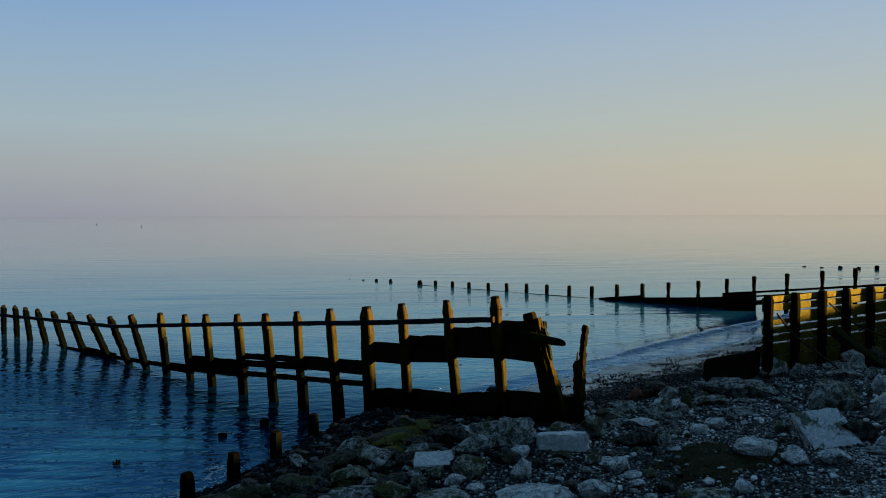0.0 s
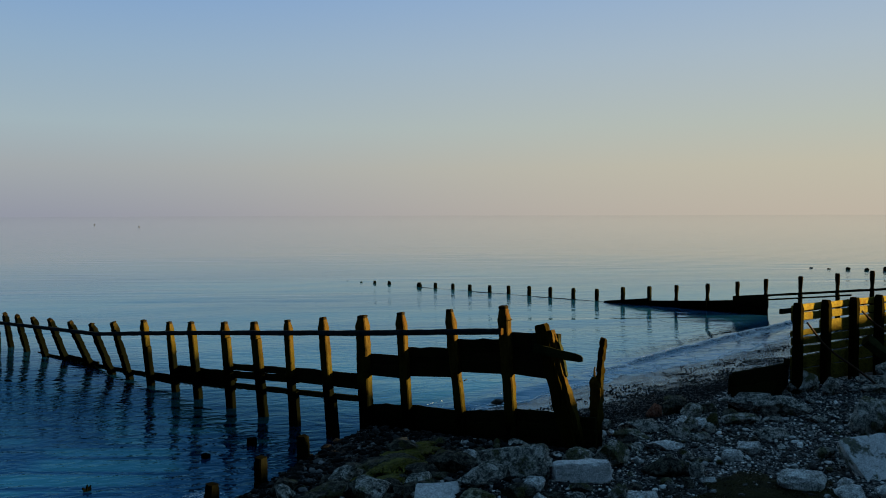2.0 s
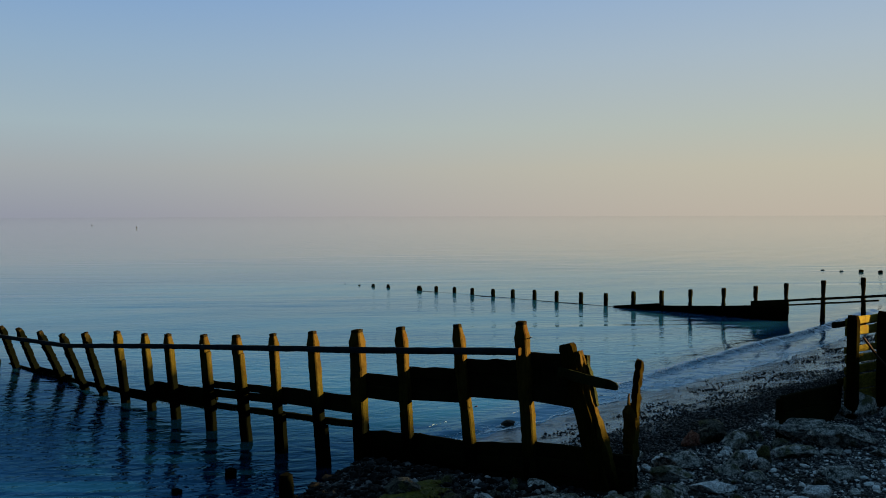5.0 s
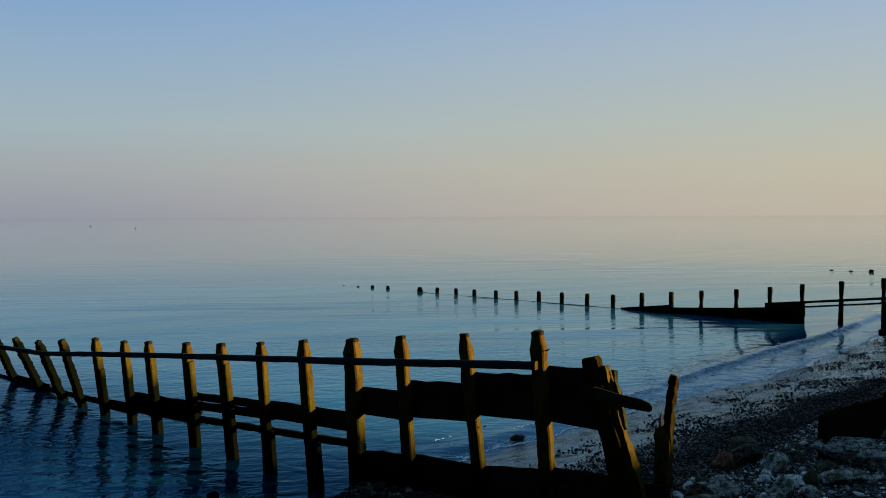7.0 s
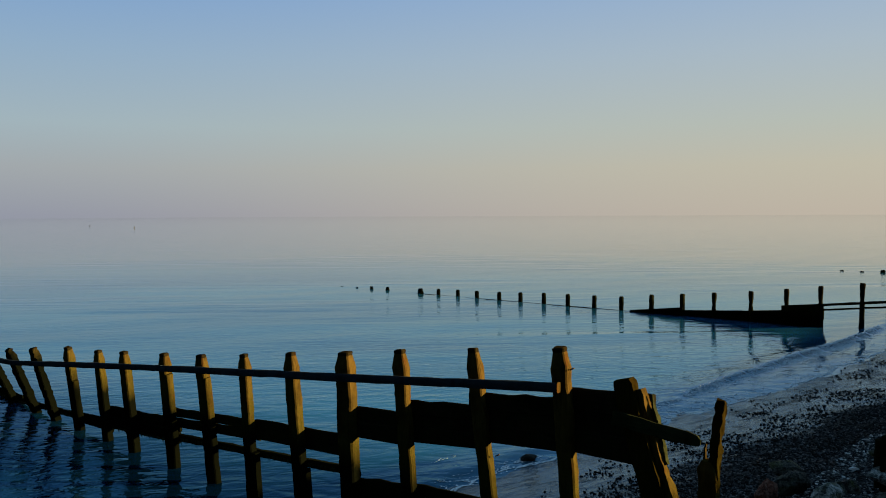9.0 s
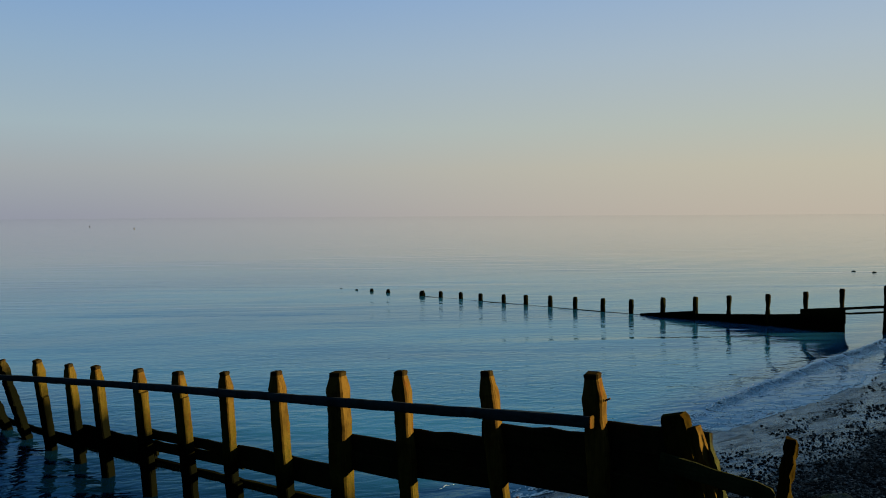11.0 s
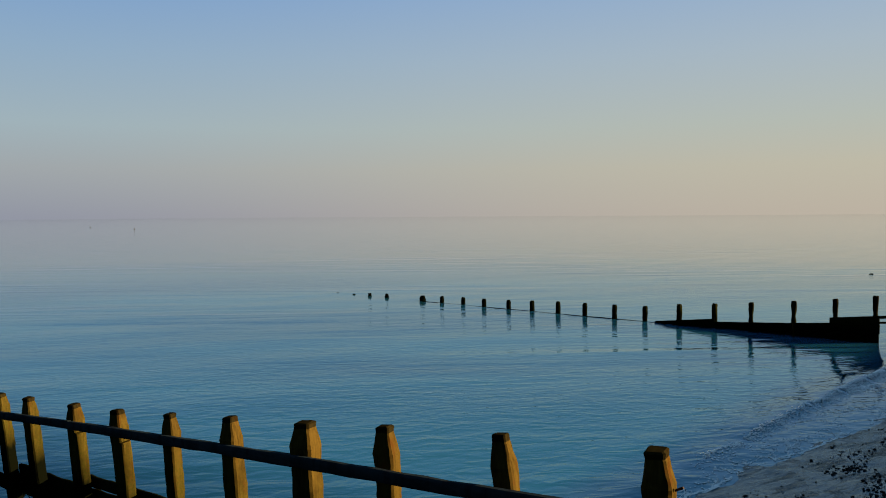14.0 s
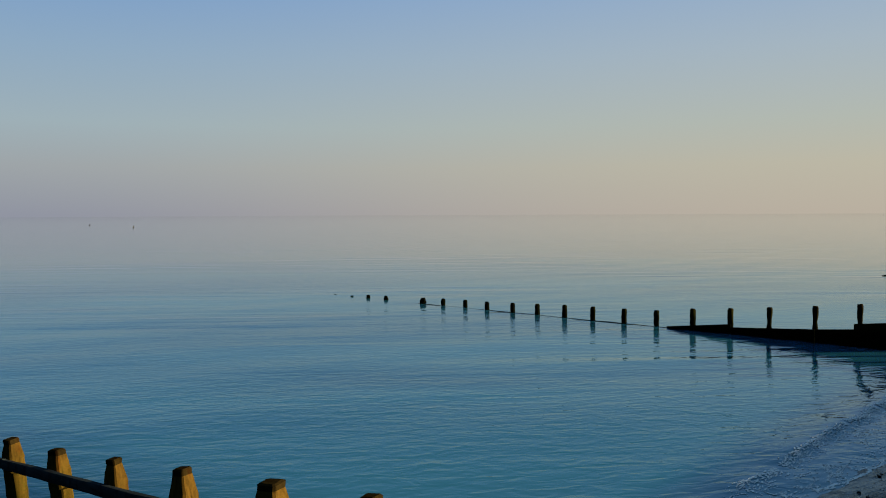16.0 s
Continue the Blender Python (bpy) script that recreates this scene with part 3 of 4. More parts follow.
add(groyne, "splinter", beam((13.62, 8.0, 2.9), (13.6, 8.24, 3.86), 0.09, 0.07, 133, rough=0.03, taper=[(0, 0.6), (0.5, 1.0), (1, 0.3)], steps=12, chamfer=0.06, gnarl=0.3), MOSSY, "", 25, end_post)

# sister lengths bolted beside some piles
for i, top, low, d, gap in ((9, 1.6, -0.6, 0.13, 0.165), (12, 2.45, -0.6, 0.13, 0.165), (13, 2.58, -0.6, 0.13, 0.165), (14, 1.1, -0.7, 0.18, 0.19), (15, 1.1, -0.8, 0.2, 0.19)):
    y, z, yl, zl = NEAR_POSTS[i]
    px = line_x(y)
    ends = [(px + (FOOT_X - px) * (z - q) / (z - zl), y + (yl - y) * (z - q) / (z - zl) - gap, q) for q in (low, top)]
    add(groyne, "sister_plank", beam(ends[0], ends[1], 0.17, d, 600 + i, rough=0.015), WOOD)

# bolts and spikes left in the piles
for x, y, z, carrier in ((13.56, 9.58, 4.05, posts[19]), (13.78, 11.18, 2.35, posts[18]), (13.9, 14.6, 2.2, posts[16]), (13.62, 8.2, 3.3, end_post)):
    add(groyne, "bolt", beam((x, y, z), (x + 0.01, y - 0.07, z + 0.04), 0.022, 0.022, int(y * 9), steps=3, rough=0.004), RUST, "rusty bolt", 35, carrier)

# handrail on the near side, in lengths
RAIL = ((41.86, 1.37), (34.77, 1.66), (29.64, 1.83), (26.55, 2.14), (21.41, 2.63), (14.95, 3.23), (9.65, 3.81))
for i, ((ya, za), (yb, zb)) in enumerate(zip(RAIL, RAIL[1:])):
    add(groyne, "rail", beam((line_x(ya) - 0.165, ya, za), (line_x(yb) - 0.165, yb + 0.004, zb), 0.09, 0.15, 300 + i, rough=0.012, steps=max(8, int((ya - yb) / 0.4))), RAIL_WOOD, "long dark handrail")

ry, rz = RAIL[-1]
add(groyne, "end_grain", beam((line_x(ry) - 0.165, ry + 0.004, rz), (line_x(ry) - 0.165, ry - 0.012, rz), 0.1, 0.16, 309, steps=2, rough=0.003), WOOD, "sawn pale end of the rail")


def plank(ya, za, yb, zb, ha, hb, seed, x=0.15, t=0.065, notch=0.0, label="", fixed=None):
    xa, xb = (fixed, fixed) if fixed else (line_x(ya) + x, line_x(yb) + x)
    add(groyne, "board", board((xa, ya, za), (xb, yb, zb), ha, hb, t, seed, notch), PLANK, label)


# raised boards, bay by bay, two planks high
def bay(ya, lo_a, hi_a, yb, lo_b, hi_b, k, seed, x=0.15, fixed=None):
    for j in range(k):
        a0, a1 = lo_a + (hi_a - lo_a) * j / k, lo_a + (hi_a - lo_a) * (j + 1) / k
        b0, b1 = lo_b + (hi_b - lo_b) * j / k, lo_b + (hi_b - lo_b) * (j + 1) / k
        plank(ya, a0, yb, b0, a1 - a0 + 0.03, b1 - b0 + 0.03, seed + j, x + 0.03 * (j % 2), notch=0.03 if j == k - 1 else 0.0, fixed=(fixed + 0.03 * (j % 2)) if fixed else None)


bay(14.96, 2.0, 2.58, 13.22, 2.1, 2.71, 2, 410)
bay(13.51, 2.14, 2.92, 11.48, 2.37, 3.11, 3, 420, 0.22)
bay(11.79, 2.5, 3.32, 9.61, 2.74, 3.56, 3, 430)
bay(9.87, 2.74, 3.7, 8.26, 2.76, 3.82, 3, 440, 0.22)
# retaining boards at the foot
bay(14.81, -0.18, 1.16, 13.1, 0.12, 1.35, 4, 450)
bay(13.31, 0.07, 1.34, 11.09, 0.44, 1.52, 4, 460, 0.22)
bay(11.25, 0.38, 1.52, 9.46, 0.7, 1.87, 4, 470)
bay(9.71, 0.69, 1.88, 7.33, 0.89, 2.02, 4, 480, 0.22)
# half-lost boards and walings over the water
bay(18.18, 1.33, 1.76, 14.73, 1.56, 1.99, 1, 500, fixed=13.87)
bay(21.78, 0.98, 1.19, 18.03, 1.31, 1.53, 1, 505, fixed=13.87)
bay(21.78, 1.25, 1.45, 18.08, 1.56, 1.74, 1, 507, fixed=13.87)
bay(25.37, 0.32, 0.93, 21.52, 0.58, 1.19, 2, 510, fixed=13.87)
bay(27.4, 0.14, 0.44, 25.17, 0.22, 0.54, 1, 515, fixed=13.87)
bay(35.3, -0.49, 0.22, 31.86, -0.39, 0.28, 2, 520, fixed=13.87)
for ya, za, yb, zb, s in ((21.91, 0.71, 14.72, 1.29, 530), (32.04, 0.1, 26.88, 0.34, 531), (39.03, -0.1, 31.94, 0.12, 532)):
    add(groyne, "waling", beam((13.88, ya, za), (13.88, yb, zb), 0.12, 0.17, s, steps=24, rough=0.02), PLANK, "algae-hung waling close to the water")
# broken board that sticks out past the end
add(groyne, "board", beam((13.32, 8.7, 3.52), (13.24, 7.36, 3.43), 0.055, 0.2, 541, taper=[(0, 1), (0.85, 1), (0.97, 0.8), (1, 0.35)], rough=0.03), MOSSY, "snapped board sticking out past the end post")
# knob of a sawn log at the foot of the thick pile
add(groyne, "log_end", beam((14.0, 14.55, 0.6), (14.05, 14.55, 1.1), 0.3, 0.35, 545, rough=0.04), PLANK)

# lone snapped pile past the end
stub = base("snapped_post", (14.6, 7.85, ground_z(14.6, 7.85)), "lone snapped groyne post with a splintered thin top", "post")
shaft = add(stub, "shaft", beam((14.68, 7.9, 0.6), (14.58, 7.80, 2.78), 0.21, 0.24, 551, rough=0.03, taper=[(0, 1.15), (0.5, 1.0), (0.8, 1.08), (0.94, 1.0), (1, 0.7)], steps=26, chamfer=0.07, gnarl=0.10), WOOD, "", 25)
add(stub, "splinter", beam((14.6, 7.78, 2.3), (14.55, 7.62, 3.72), 0.12, 0.15, 552, rough=0.03, taper=[(0, 1.2), (0.4, 1.05), (0.6, 0.85), (0.8, 1.0), (0.98, 0.85), (1, 0.7)], steps=22, chamfer=0.06, gnarl=0.12), END_WOOD, "thin mossy splintered top", 25, shaft)
add(stub, "splinter", beam((14.62, 7.9, 2.4), (14.6, 7.88, 3.0), 0.07, 0.08, 553, rough=0.02, taper=[(0, 1.2), (1, 0.3)], steps=8, gnarl=0.3), WOOD, "", 25, shaft)

# old stumps of a lost revetment and its footing board
for i, (x, y, h) in enumerate(((5.42, 11.24, 1.38), (6.81, 11.71, 1.38), (8.4, 12.35, 1.40), (10.1, 13.05, 1.38))):
    s = base("timber_stump", (x, y, ground_z(x, y)), "short rotted timber stump at the water's edge", "stump", "row of stumps")
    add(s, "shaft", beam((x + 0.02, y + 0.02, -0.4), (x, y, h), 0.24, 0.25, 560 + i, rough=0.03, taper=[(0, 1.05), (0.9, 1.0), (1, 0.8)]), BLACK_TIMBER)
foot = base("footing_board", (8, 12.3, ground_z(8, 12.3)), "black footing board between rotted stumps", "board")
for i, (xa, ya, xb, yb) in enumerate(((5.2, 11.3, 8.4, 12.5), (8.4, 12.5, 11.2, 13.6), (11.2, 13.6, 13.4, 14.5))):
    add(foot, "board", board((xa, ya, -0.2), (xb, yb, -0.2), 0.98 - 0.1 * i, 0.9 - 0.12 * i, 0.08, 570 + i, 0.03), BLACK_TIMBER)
for x, y, w, h in ((10.06, 17.26, 0.2, 0.1), (11.56, 17.3, 0.22, 0.2)):
    s = base("sunken_stump", (x, y, -0.4), "black stump awash in the sea", "stump", "stumps in the water")
    add(s, "shaft", beam((x, y, -0.9), (x + 0.03, y, h), w, w, int(x * 7), rough=0.04), BLACK_TIMBER)

drift = base("driftwood", (6.79, 17.1, -0.1), "small forked black driftwood awash in the sea", "driftwood")
for i, (a, b, q) in enumerate(((-0.09, 0.02, 0.1), (0.01, 0.0, 0.16), (0.08, -0.02, 0.12))):
    add(drift, "branch", beam((6.79, 17.1, -0.12), (6.79 + a, 17.1 + b, q), 0.06, 0.05, 590 + i, rough=0.02, taper=[(0, 1.4), (0.6, 1.0), (1, 0.4)], gnarl=0.2), BLACK_TIMBER)

# ---- far groyne ----
FAR_X = 50.6
FAR_POSTS = (57.3, 0.02, 55.3, 0.07, 53.4, 0.23, 51.4, 0.30, 47.54, 0.40, 45.55, 0.48, 43.5, 0.52, 41.57, 0.55, 39.4, 0.61, 37.43, 0.68, 35.35, 0.77, 33.33, 0.81, 31.2, 0.87, 29.14, 0.92, 26.95, 1.18, 24.84, 1.38, 22.78, 1.58, 20.53, 1.80, 18.5, 2.06, 16.63, 2.33, 14.5, 2.6, 12.35, 2.89, 10.43, 3.13, 8.4, 3.4)
far = base("timber_groyne", (FAR_X, 16.0, ground_z(FAR_X, 16.0)), "dark timber groyne running out into the calm sea", "groyne", "groynes")
for i in range(0, len(FAR_POSTS), 2):
    y, z = FAR_POSTS[i], FAR_POSTS[i + 1]
    foot_z = float(land(FAR_X, y)) - 0.5
    k = i // 2
    if k < 5:
        bm = beam((FAR_X, y, foot_z), (FAR_X, y, z), 0.3 + 0.12 * (k == 4), 0.34 + 0.14 * (k == 4), 700 + k, rough=0.06, taper=[(0, 1), (0.8, 0.85), (0.9, 1.05), (1, 0.6)], chamfer=0.28)
    elif k < 16:
        bm = beam((FAR_X + 0.02 * math.sin(k), y, foot_z), (FAR_X, y, z), 0.26, 0.27, 700 + k, rough=0.035, taper=[(0, 1), (0.8, 1.0), (0.96, 0.95), (1, 0.7)])
    else:
        bm = beam((FAR_X, y + 0.05 * math.sin(k * 2), foot_z), (FAR_X, y, z), 0.22, 0.24, 700 + k, rough=0.02, taper=[(0, 1.1), (0.62, 0.95), (0.72, 0.75), (0.86, 1.0), (0.97, 1.05), (1, 0.85)])
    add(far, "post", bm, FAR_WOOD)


def far_bay(ya, lo_a, hi_a, yb, lo_b, hi_b, k, seed):
    for j in range(k):
        a0, a1 = lo_a + (hi_a - lo_a) * j / k, lo_a + (hi_a - lo_a) * (j + 1) / k
        b0, b1 = lo_b + (hi_b - lo_b) * j / k, lo_b + (hi_b - lo_b) * (j + 1) / k
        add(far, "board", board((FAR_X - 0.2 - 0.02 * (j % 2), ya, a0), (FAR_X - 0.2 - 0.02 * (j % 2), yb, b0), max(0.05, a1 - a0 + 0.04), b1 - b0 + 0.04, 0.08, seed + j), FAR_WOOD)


far_bay(28.4, -0.5, 0.06, 24.75, -0.4, 0.5, 2, 740)
far_bay(24.75, -0.4, 0.33, 20.5, -0.4, 0.62, 3, 745)
far_bay(20.5, -0.4, 0.62, 18.6, -0.4, 0.80, 3, 750)
far_bay(18.7, -0.4, 1.06, 16.42, -0.4, 1.32, 4, 755)
for ya, za, yb, zb, s, w in ((16.8, 1.24, 8.0, 2.3, 760, 0.14), (16.6, 0.98, 11.5, 1.62, 761, 0.1), (48.0, -0.05, 28.0, -0.02, 762, 0.1)):
    add(far, "rail", beam((FAR_X - 0.19, ya, za), (FAR_X - 0.19, yb, zb), 0.09, w, s, steps=20, rough=0.02), FAR_WOOD)

# ---- third groyne, awash ----
third = base("timber_groyne", (98.2, 24.0, -0.4), "row of black groyne stumps far out, awash", "groyne", "groynes")
for i, (x, y, h) in enumerate(((98.7, 28.3, 0.06), (97.6, 26.0, 0.1), (97.9, 24.0, 0.3), (98.4, 22.15, 0.24), (98.8, 20.3, 0.46), (98.8, 18.3, 0.5))):
    add(third, "post", beam((x, y, -1.5), (x, y, h), 0.42, 0.46, 800 + i, rough=0.08, taper=[(0, 1), (0.84, 0.9), (0.94, 1.0), (1, 0.55)], chamfer=0.25), FAR_WOOD)

# ---- breastwork wall ----
WO, WD = Vector((22.06, 5.68, 0)), Vector((0.958, -0.287, 0))
WN = Vector((WD.y, -WD.x, 0))
wall = base("timber_breastwork", (24, 5.0, ground_z(24, 5)), "sunlit timber breastwork of posts and ochre planks above boulders", "sea defence")
for i, s in enumerate((0, 1.35, 2.78, 4.13, 5.57, 7.0, 8.4)):
    p = WO + WD * s
    z = 4.02
    add(wall, "post", beam((p.x, p.y, 0.9), (p.x, p.y, z), 0.2, 0.26, 820 + i, side=(WD.x, WD.y, 0), rough=0.02, taper=[(0, 1), (0.95, 1.0), (1, 0.8)]), WALL_POST)
for i, (sa, sb) in enumerate(((0.0, 1.35), (1.35, 2.78), (2.78, 4.13), (4.13, 5.57), (5.57, 7.0), (7.0, 8.4))):
    rng = random.Random(900 + i)
    for j, (lo, hi) in enumerate(((3.76, 3.95), (3.48, 3.71), (3.04, 3.43), (2.77, 2.98), (2.5, 2.71), (2.08, 2.45), (1.6, 2.06))):
        if i == 0 and j == 2:
            lo = 3.04
            hi = 3.2
        if rng.random() < 0.12 and j == 3:
            continue
        a, b = WO + WD * (sa - 0.1) - WN * 0.14, WO + WD * (sb + 0.1) - WN * 0.14
        d = rng.uniform(-0.02, 0.02)
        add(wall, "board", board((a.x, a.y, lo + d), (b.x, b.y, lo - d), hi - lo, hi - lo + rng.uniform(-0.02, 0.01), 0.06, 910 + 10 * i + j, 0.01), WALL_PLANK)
for z, h, s in ((3.78, 0.14, 980), (2.3, 0.18, 981)):
    q = WO - WD * (0.45 if z > 3 else 0.2) - WN * 0.24
    e = WO + WD * 8.6 - WN * 0.24
    add(wall, "waling", beam((q.x, q.y, z), (e.x, e.y, z), 0.12, h, s, side=(WN.x, WN.y, 0), steps=30, rough=0.015), PLANK)
# raking timber that props it
p, q = WO + WD * 2.9 + WN * 0.3, WO + WD * 3.9 + WN * 1.5
add(wall, "strut", beam((q.x, q.y, 1.5), (p.x, p.y, 2.75), 0.5, 0.3, 985, rough=0.05), MOSSY, "mossy raking strut")


def cable(points, r, label, category):
    cu = bpy.data.curves.new("cable", "CURVE")
    cu.dimensions, cu.bevel_depth, cu.bevel_resolution = "3D", r, 2
    sp = cu.splines.new("BEZIER")
    sp.bezier_points.add(len(points) - 1)
    for bp, q in zip(sp.bezier_points, points):
        bp.co, bp.handle_left_type, bp.handle_right_type = q, "AUTO", "AUTO"
    cu.materials.append(RUST)
    return tagged(new("cable", cu), label, category)


c0 = WO + WD * 0.25 + WN * 0.12
c1, c2, c3 = c0 + WD * 0.5 + WN * 0.3, c0 + WD * 0.9 + WN * 1.0, c0 + WD * 1.0 + WN * 1.9
cable([(c0.x, c0.y, 3.45), (c1.x, c1.y, 2.75), (c2.x, c2.y, 2.15), (c3.x, c3.y, 1.55)], 0.03, "rusty cable hanging off the breastwork", "cable")
cable([(17.3, 1.95, 2.0), (17.8, 1.7, 2.05), (18.2, 1.35, 1.9), (18.5, 0.9, 1.75)], 0.022, "rusty cable lying over boulders", "cable")
c0 = WO + WD * 2.95 + WN * 0.14
c1, c2, c3 = c0 + WD * 0.6 + WN * 0.2, c0 + WD * 1.6 + WN * 0.5, c0 + WD * 3.0 + WN * 0.8
cable([(c0.x, c0.y, 3.6), (c1.x, c1.y, 3.1), (c2.x, c2.y, 2.6), (c3.x, c3.y, 2.2)], 0.03, "rusty cable hanging off the breastwork", "cable")

# low black boards between the breastwork and the groyne
low = base("retaining_boards", (20.4, 6.2, ground_z(20.4, 6.2)), "low black retaining boards along the shingle", "boards")
for j in range(3):
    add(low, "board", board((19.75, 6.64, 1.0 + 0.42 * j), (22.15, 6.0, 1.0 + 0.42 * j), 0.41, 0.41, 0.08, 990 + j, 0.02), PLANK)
for i, (x, y) in enumerate(((20.0, 6.6), (21.2, 6.28))):
    add(low, "post", beam((x, y + 0.14, 0.6), (x, y + 0.14, 2.1), 0.18, 0.18, 995 + i, rough=0.02), PLANK)


# ---- boulders ----
def rock_mesh(seed, blocky=0.0, detail=3):
    """One chipped, worn rock that fills a unit square and stands on z = 0."""
    rng = random.Random(seed)
    bm = bmesh.new()
    bmesh.ops.create_icosphere(bm, subdivisions=detail, radius=0.5)
    off = Vector((rng.uniform(0, 90), rng.uniform(0, 90), rng.uniform(0, 90)))
    cuts = []
    for _ in range(int(10 + 10 * blocky)):
        d = Vector((rng.gauss(0, 1), rng.gauss(0, 1), rng.gauss(0, 1.2))).normalized()
        cuts.append((d, rng.uniform(0.25, 0.42)))
    for v in bm.verts:
        p = v.co.copy()
        p += noise.noise_vector(p * 1.6 + off) * 0.16
        for d, r in cuts:
            e = p.dot(d) - r
            if e > 0:
                p -= d * e * (0.8 + 0.17 * blocky)
        ridge = 1 - abs(noise.noise(p * 6.0 + off))
        k = 1 + 0.05 * noise.noise(p * 3.5 + off) + 0.06 * ridge ** 4 + 0.05 * noise.noise(p * 10.0 + off) + 0.035 * noise.noise(p * 22.0 + off) - 0.06 * max(0.0, 1 - 7 * abs(noise.noise(Vector((p.x * 2.0, p.y * 2.0, p.z * 7.0)) + off)))
        v.co = p * k
    lo = [min(v.co[i] for v in bm.verts) for i in range(3)]
    hi = [max(v.co[i] for v in bm.verts) for i in range(3)]
    for v in bm.verts:
        v.co = Vector([(v.co[i] - lo[i]) / (hi[i] - lo[i]) - (0.5 if i < 2 else 0.0) for i in range(3)])
    me = bpy.data.meshes.new("boulder")
    bm.to_mesh(me)
    bm.free()
    me.polygons.foreach_set("use_smooth", [True] * len(me.polygons))
    me.set_sharp_from_angle(angle=radians(28))
    return me


ROCKS = {}


def rock_data(shape, mat, detail=4):
    key = (shape, mat.name, detail)
    if key not in ROCKS:
        me = rock_mesh(shape, (0.1, 0.9, 0.55)[shape % 3], detail)
        me.materials.append(mat)
        ROCKS[key] = me
    return ROCKS[key]


LABELS = {"pale_chalky_rock": "pale chalky boulder on dark shingle", "grey_limestone_rock": "grey lichen-flecked boulder on the beach", "dark_wet_rock": "dark wet rock among the boulders", "mossy_limestone_rock": "mossy green-stained boulder on the bank", "red_brick_rubble": "red brick rubble among rocks"}
VIEW = -48.0
PLACED = []


def boulder(x, y, w, d, h, mat=GREY_ROCK, shape=1, turn=0.0, tilt=0.0, lift=0.0, sink=0.25):
    """A rock of width w across the view and depth d along it."""
    ob = new("boulder", rock_data(shape, mat))
    ob.matrix_world = pose(x, y, ground_z(x, y) - sink * h + lift, tilt, 0, VIEW + turn) @ Matrix.Diagonal((w, d, h * (1 + sink), 1))
    PLACED.append((x, y, max(w, d) * 0.5))
    return tagged(ob, LABELS[mat.name], "rock", "boulders")


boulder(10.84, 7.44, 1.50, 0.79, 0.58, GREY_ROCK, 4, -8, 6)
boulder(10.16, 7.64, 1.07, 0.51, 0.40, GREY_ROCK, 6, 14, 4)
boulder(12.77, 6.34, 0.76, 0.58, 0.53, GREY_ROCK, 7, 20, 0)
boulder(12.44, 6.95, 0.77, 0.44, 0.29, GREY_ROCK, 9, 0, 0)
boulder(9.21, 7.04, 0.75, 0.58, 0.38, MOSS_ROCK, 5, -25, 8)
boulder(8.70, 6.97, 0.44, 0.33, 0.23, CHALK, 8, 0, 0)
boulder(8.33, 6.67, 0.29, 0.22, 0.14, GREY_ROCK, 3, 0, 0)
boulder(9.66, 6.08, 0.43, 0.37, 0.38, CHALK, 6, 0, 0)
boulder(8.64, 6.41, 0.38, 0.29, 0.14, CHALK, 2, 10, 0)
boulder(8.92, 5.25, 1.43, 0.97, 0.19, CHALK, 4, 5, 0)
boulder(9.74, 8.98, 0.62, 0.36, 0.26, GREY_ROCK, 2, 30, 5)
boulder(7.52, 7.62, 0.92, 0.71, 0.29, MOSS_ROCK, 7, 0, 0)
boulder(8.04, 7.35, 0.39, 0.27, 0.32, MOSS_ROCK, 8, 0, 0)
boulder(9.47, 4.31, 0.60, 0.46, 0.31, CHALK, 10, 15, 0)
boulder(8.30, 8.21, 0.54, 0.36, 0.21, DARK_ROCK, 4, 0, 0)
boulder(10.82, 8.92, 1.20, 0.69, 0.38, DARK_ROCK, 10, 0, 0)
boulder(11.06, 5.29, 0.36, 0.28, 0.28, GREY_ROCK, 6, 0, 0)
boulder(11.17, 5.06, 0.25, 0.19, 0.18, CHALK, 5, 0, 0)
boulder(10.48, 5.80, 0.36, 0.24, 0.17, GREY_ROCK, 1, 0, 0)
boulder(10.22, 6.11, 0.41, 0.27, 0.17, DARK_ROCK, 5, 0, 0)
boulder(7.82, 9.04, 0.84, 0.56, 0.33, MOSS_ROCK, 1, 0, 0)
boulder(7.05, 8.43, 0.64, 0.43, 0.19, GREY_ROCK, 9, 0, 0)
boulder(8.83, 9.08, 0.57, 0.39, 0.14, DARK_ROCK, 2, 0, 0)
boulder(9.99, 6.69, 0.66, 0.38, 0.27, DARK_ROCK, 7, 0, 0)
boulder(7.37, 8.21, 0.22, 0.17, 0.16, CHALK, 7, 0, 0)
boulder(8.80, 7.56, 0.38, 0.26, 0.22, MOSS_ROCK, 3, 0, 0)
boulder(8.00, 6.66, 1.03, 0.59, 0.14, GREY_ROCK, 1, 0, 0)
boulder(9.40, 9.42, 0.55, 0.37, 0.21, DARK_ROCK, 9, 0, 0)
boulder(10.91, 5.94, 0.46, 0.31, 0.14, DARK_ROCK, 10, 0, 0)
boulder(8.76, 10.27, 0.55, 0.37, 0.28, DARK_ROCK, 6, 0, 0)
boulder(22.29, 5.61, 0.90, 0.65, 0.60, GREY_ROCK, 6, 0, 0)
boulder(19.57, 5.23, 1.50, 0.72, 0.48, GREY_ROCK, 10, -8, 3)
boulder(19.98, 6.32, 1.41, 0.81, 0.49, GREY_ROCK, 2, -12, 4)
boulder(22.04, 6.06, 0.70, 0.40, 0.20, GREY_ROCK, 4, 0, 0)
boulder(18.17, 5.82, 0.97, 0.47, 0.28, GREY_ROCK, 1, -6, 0)
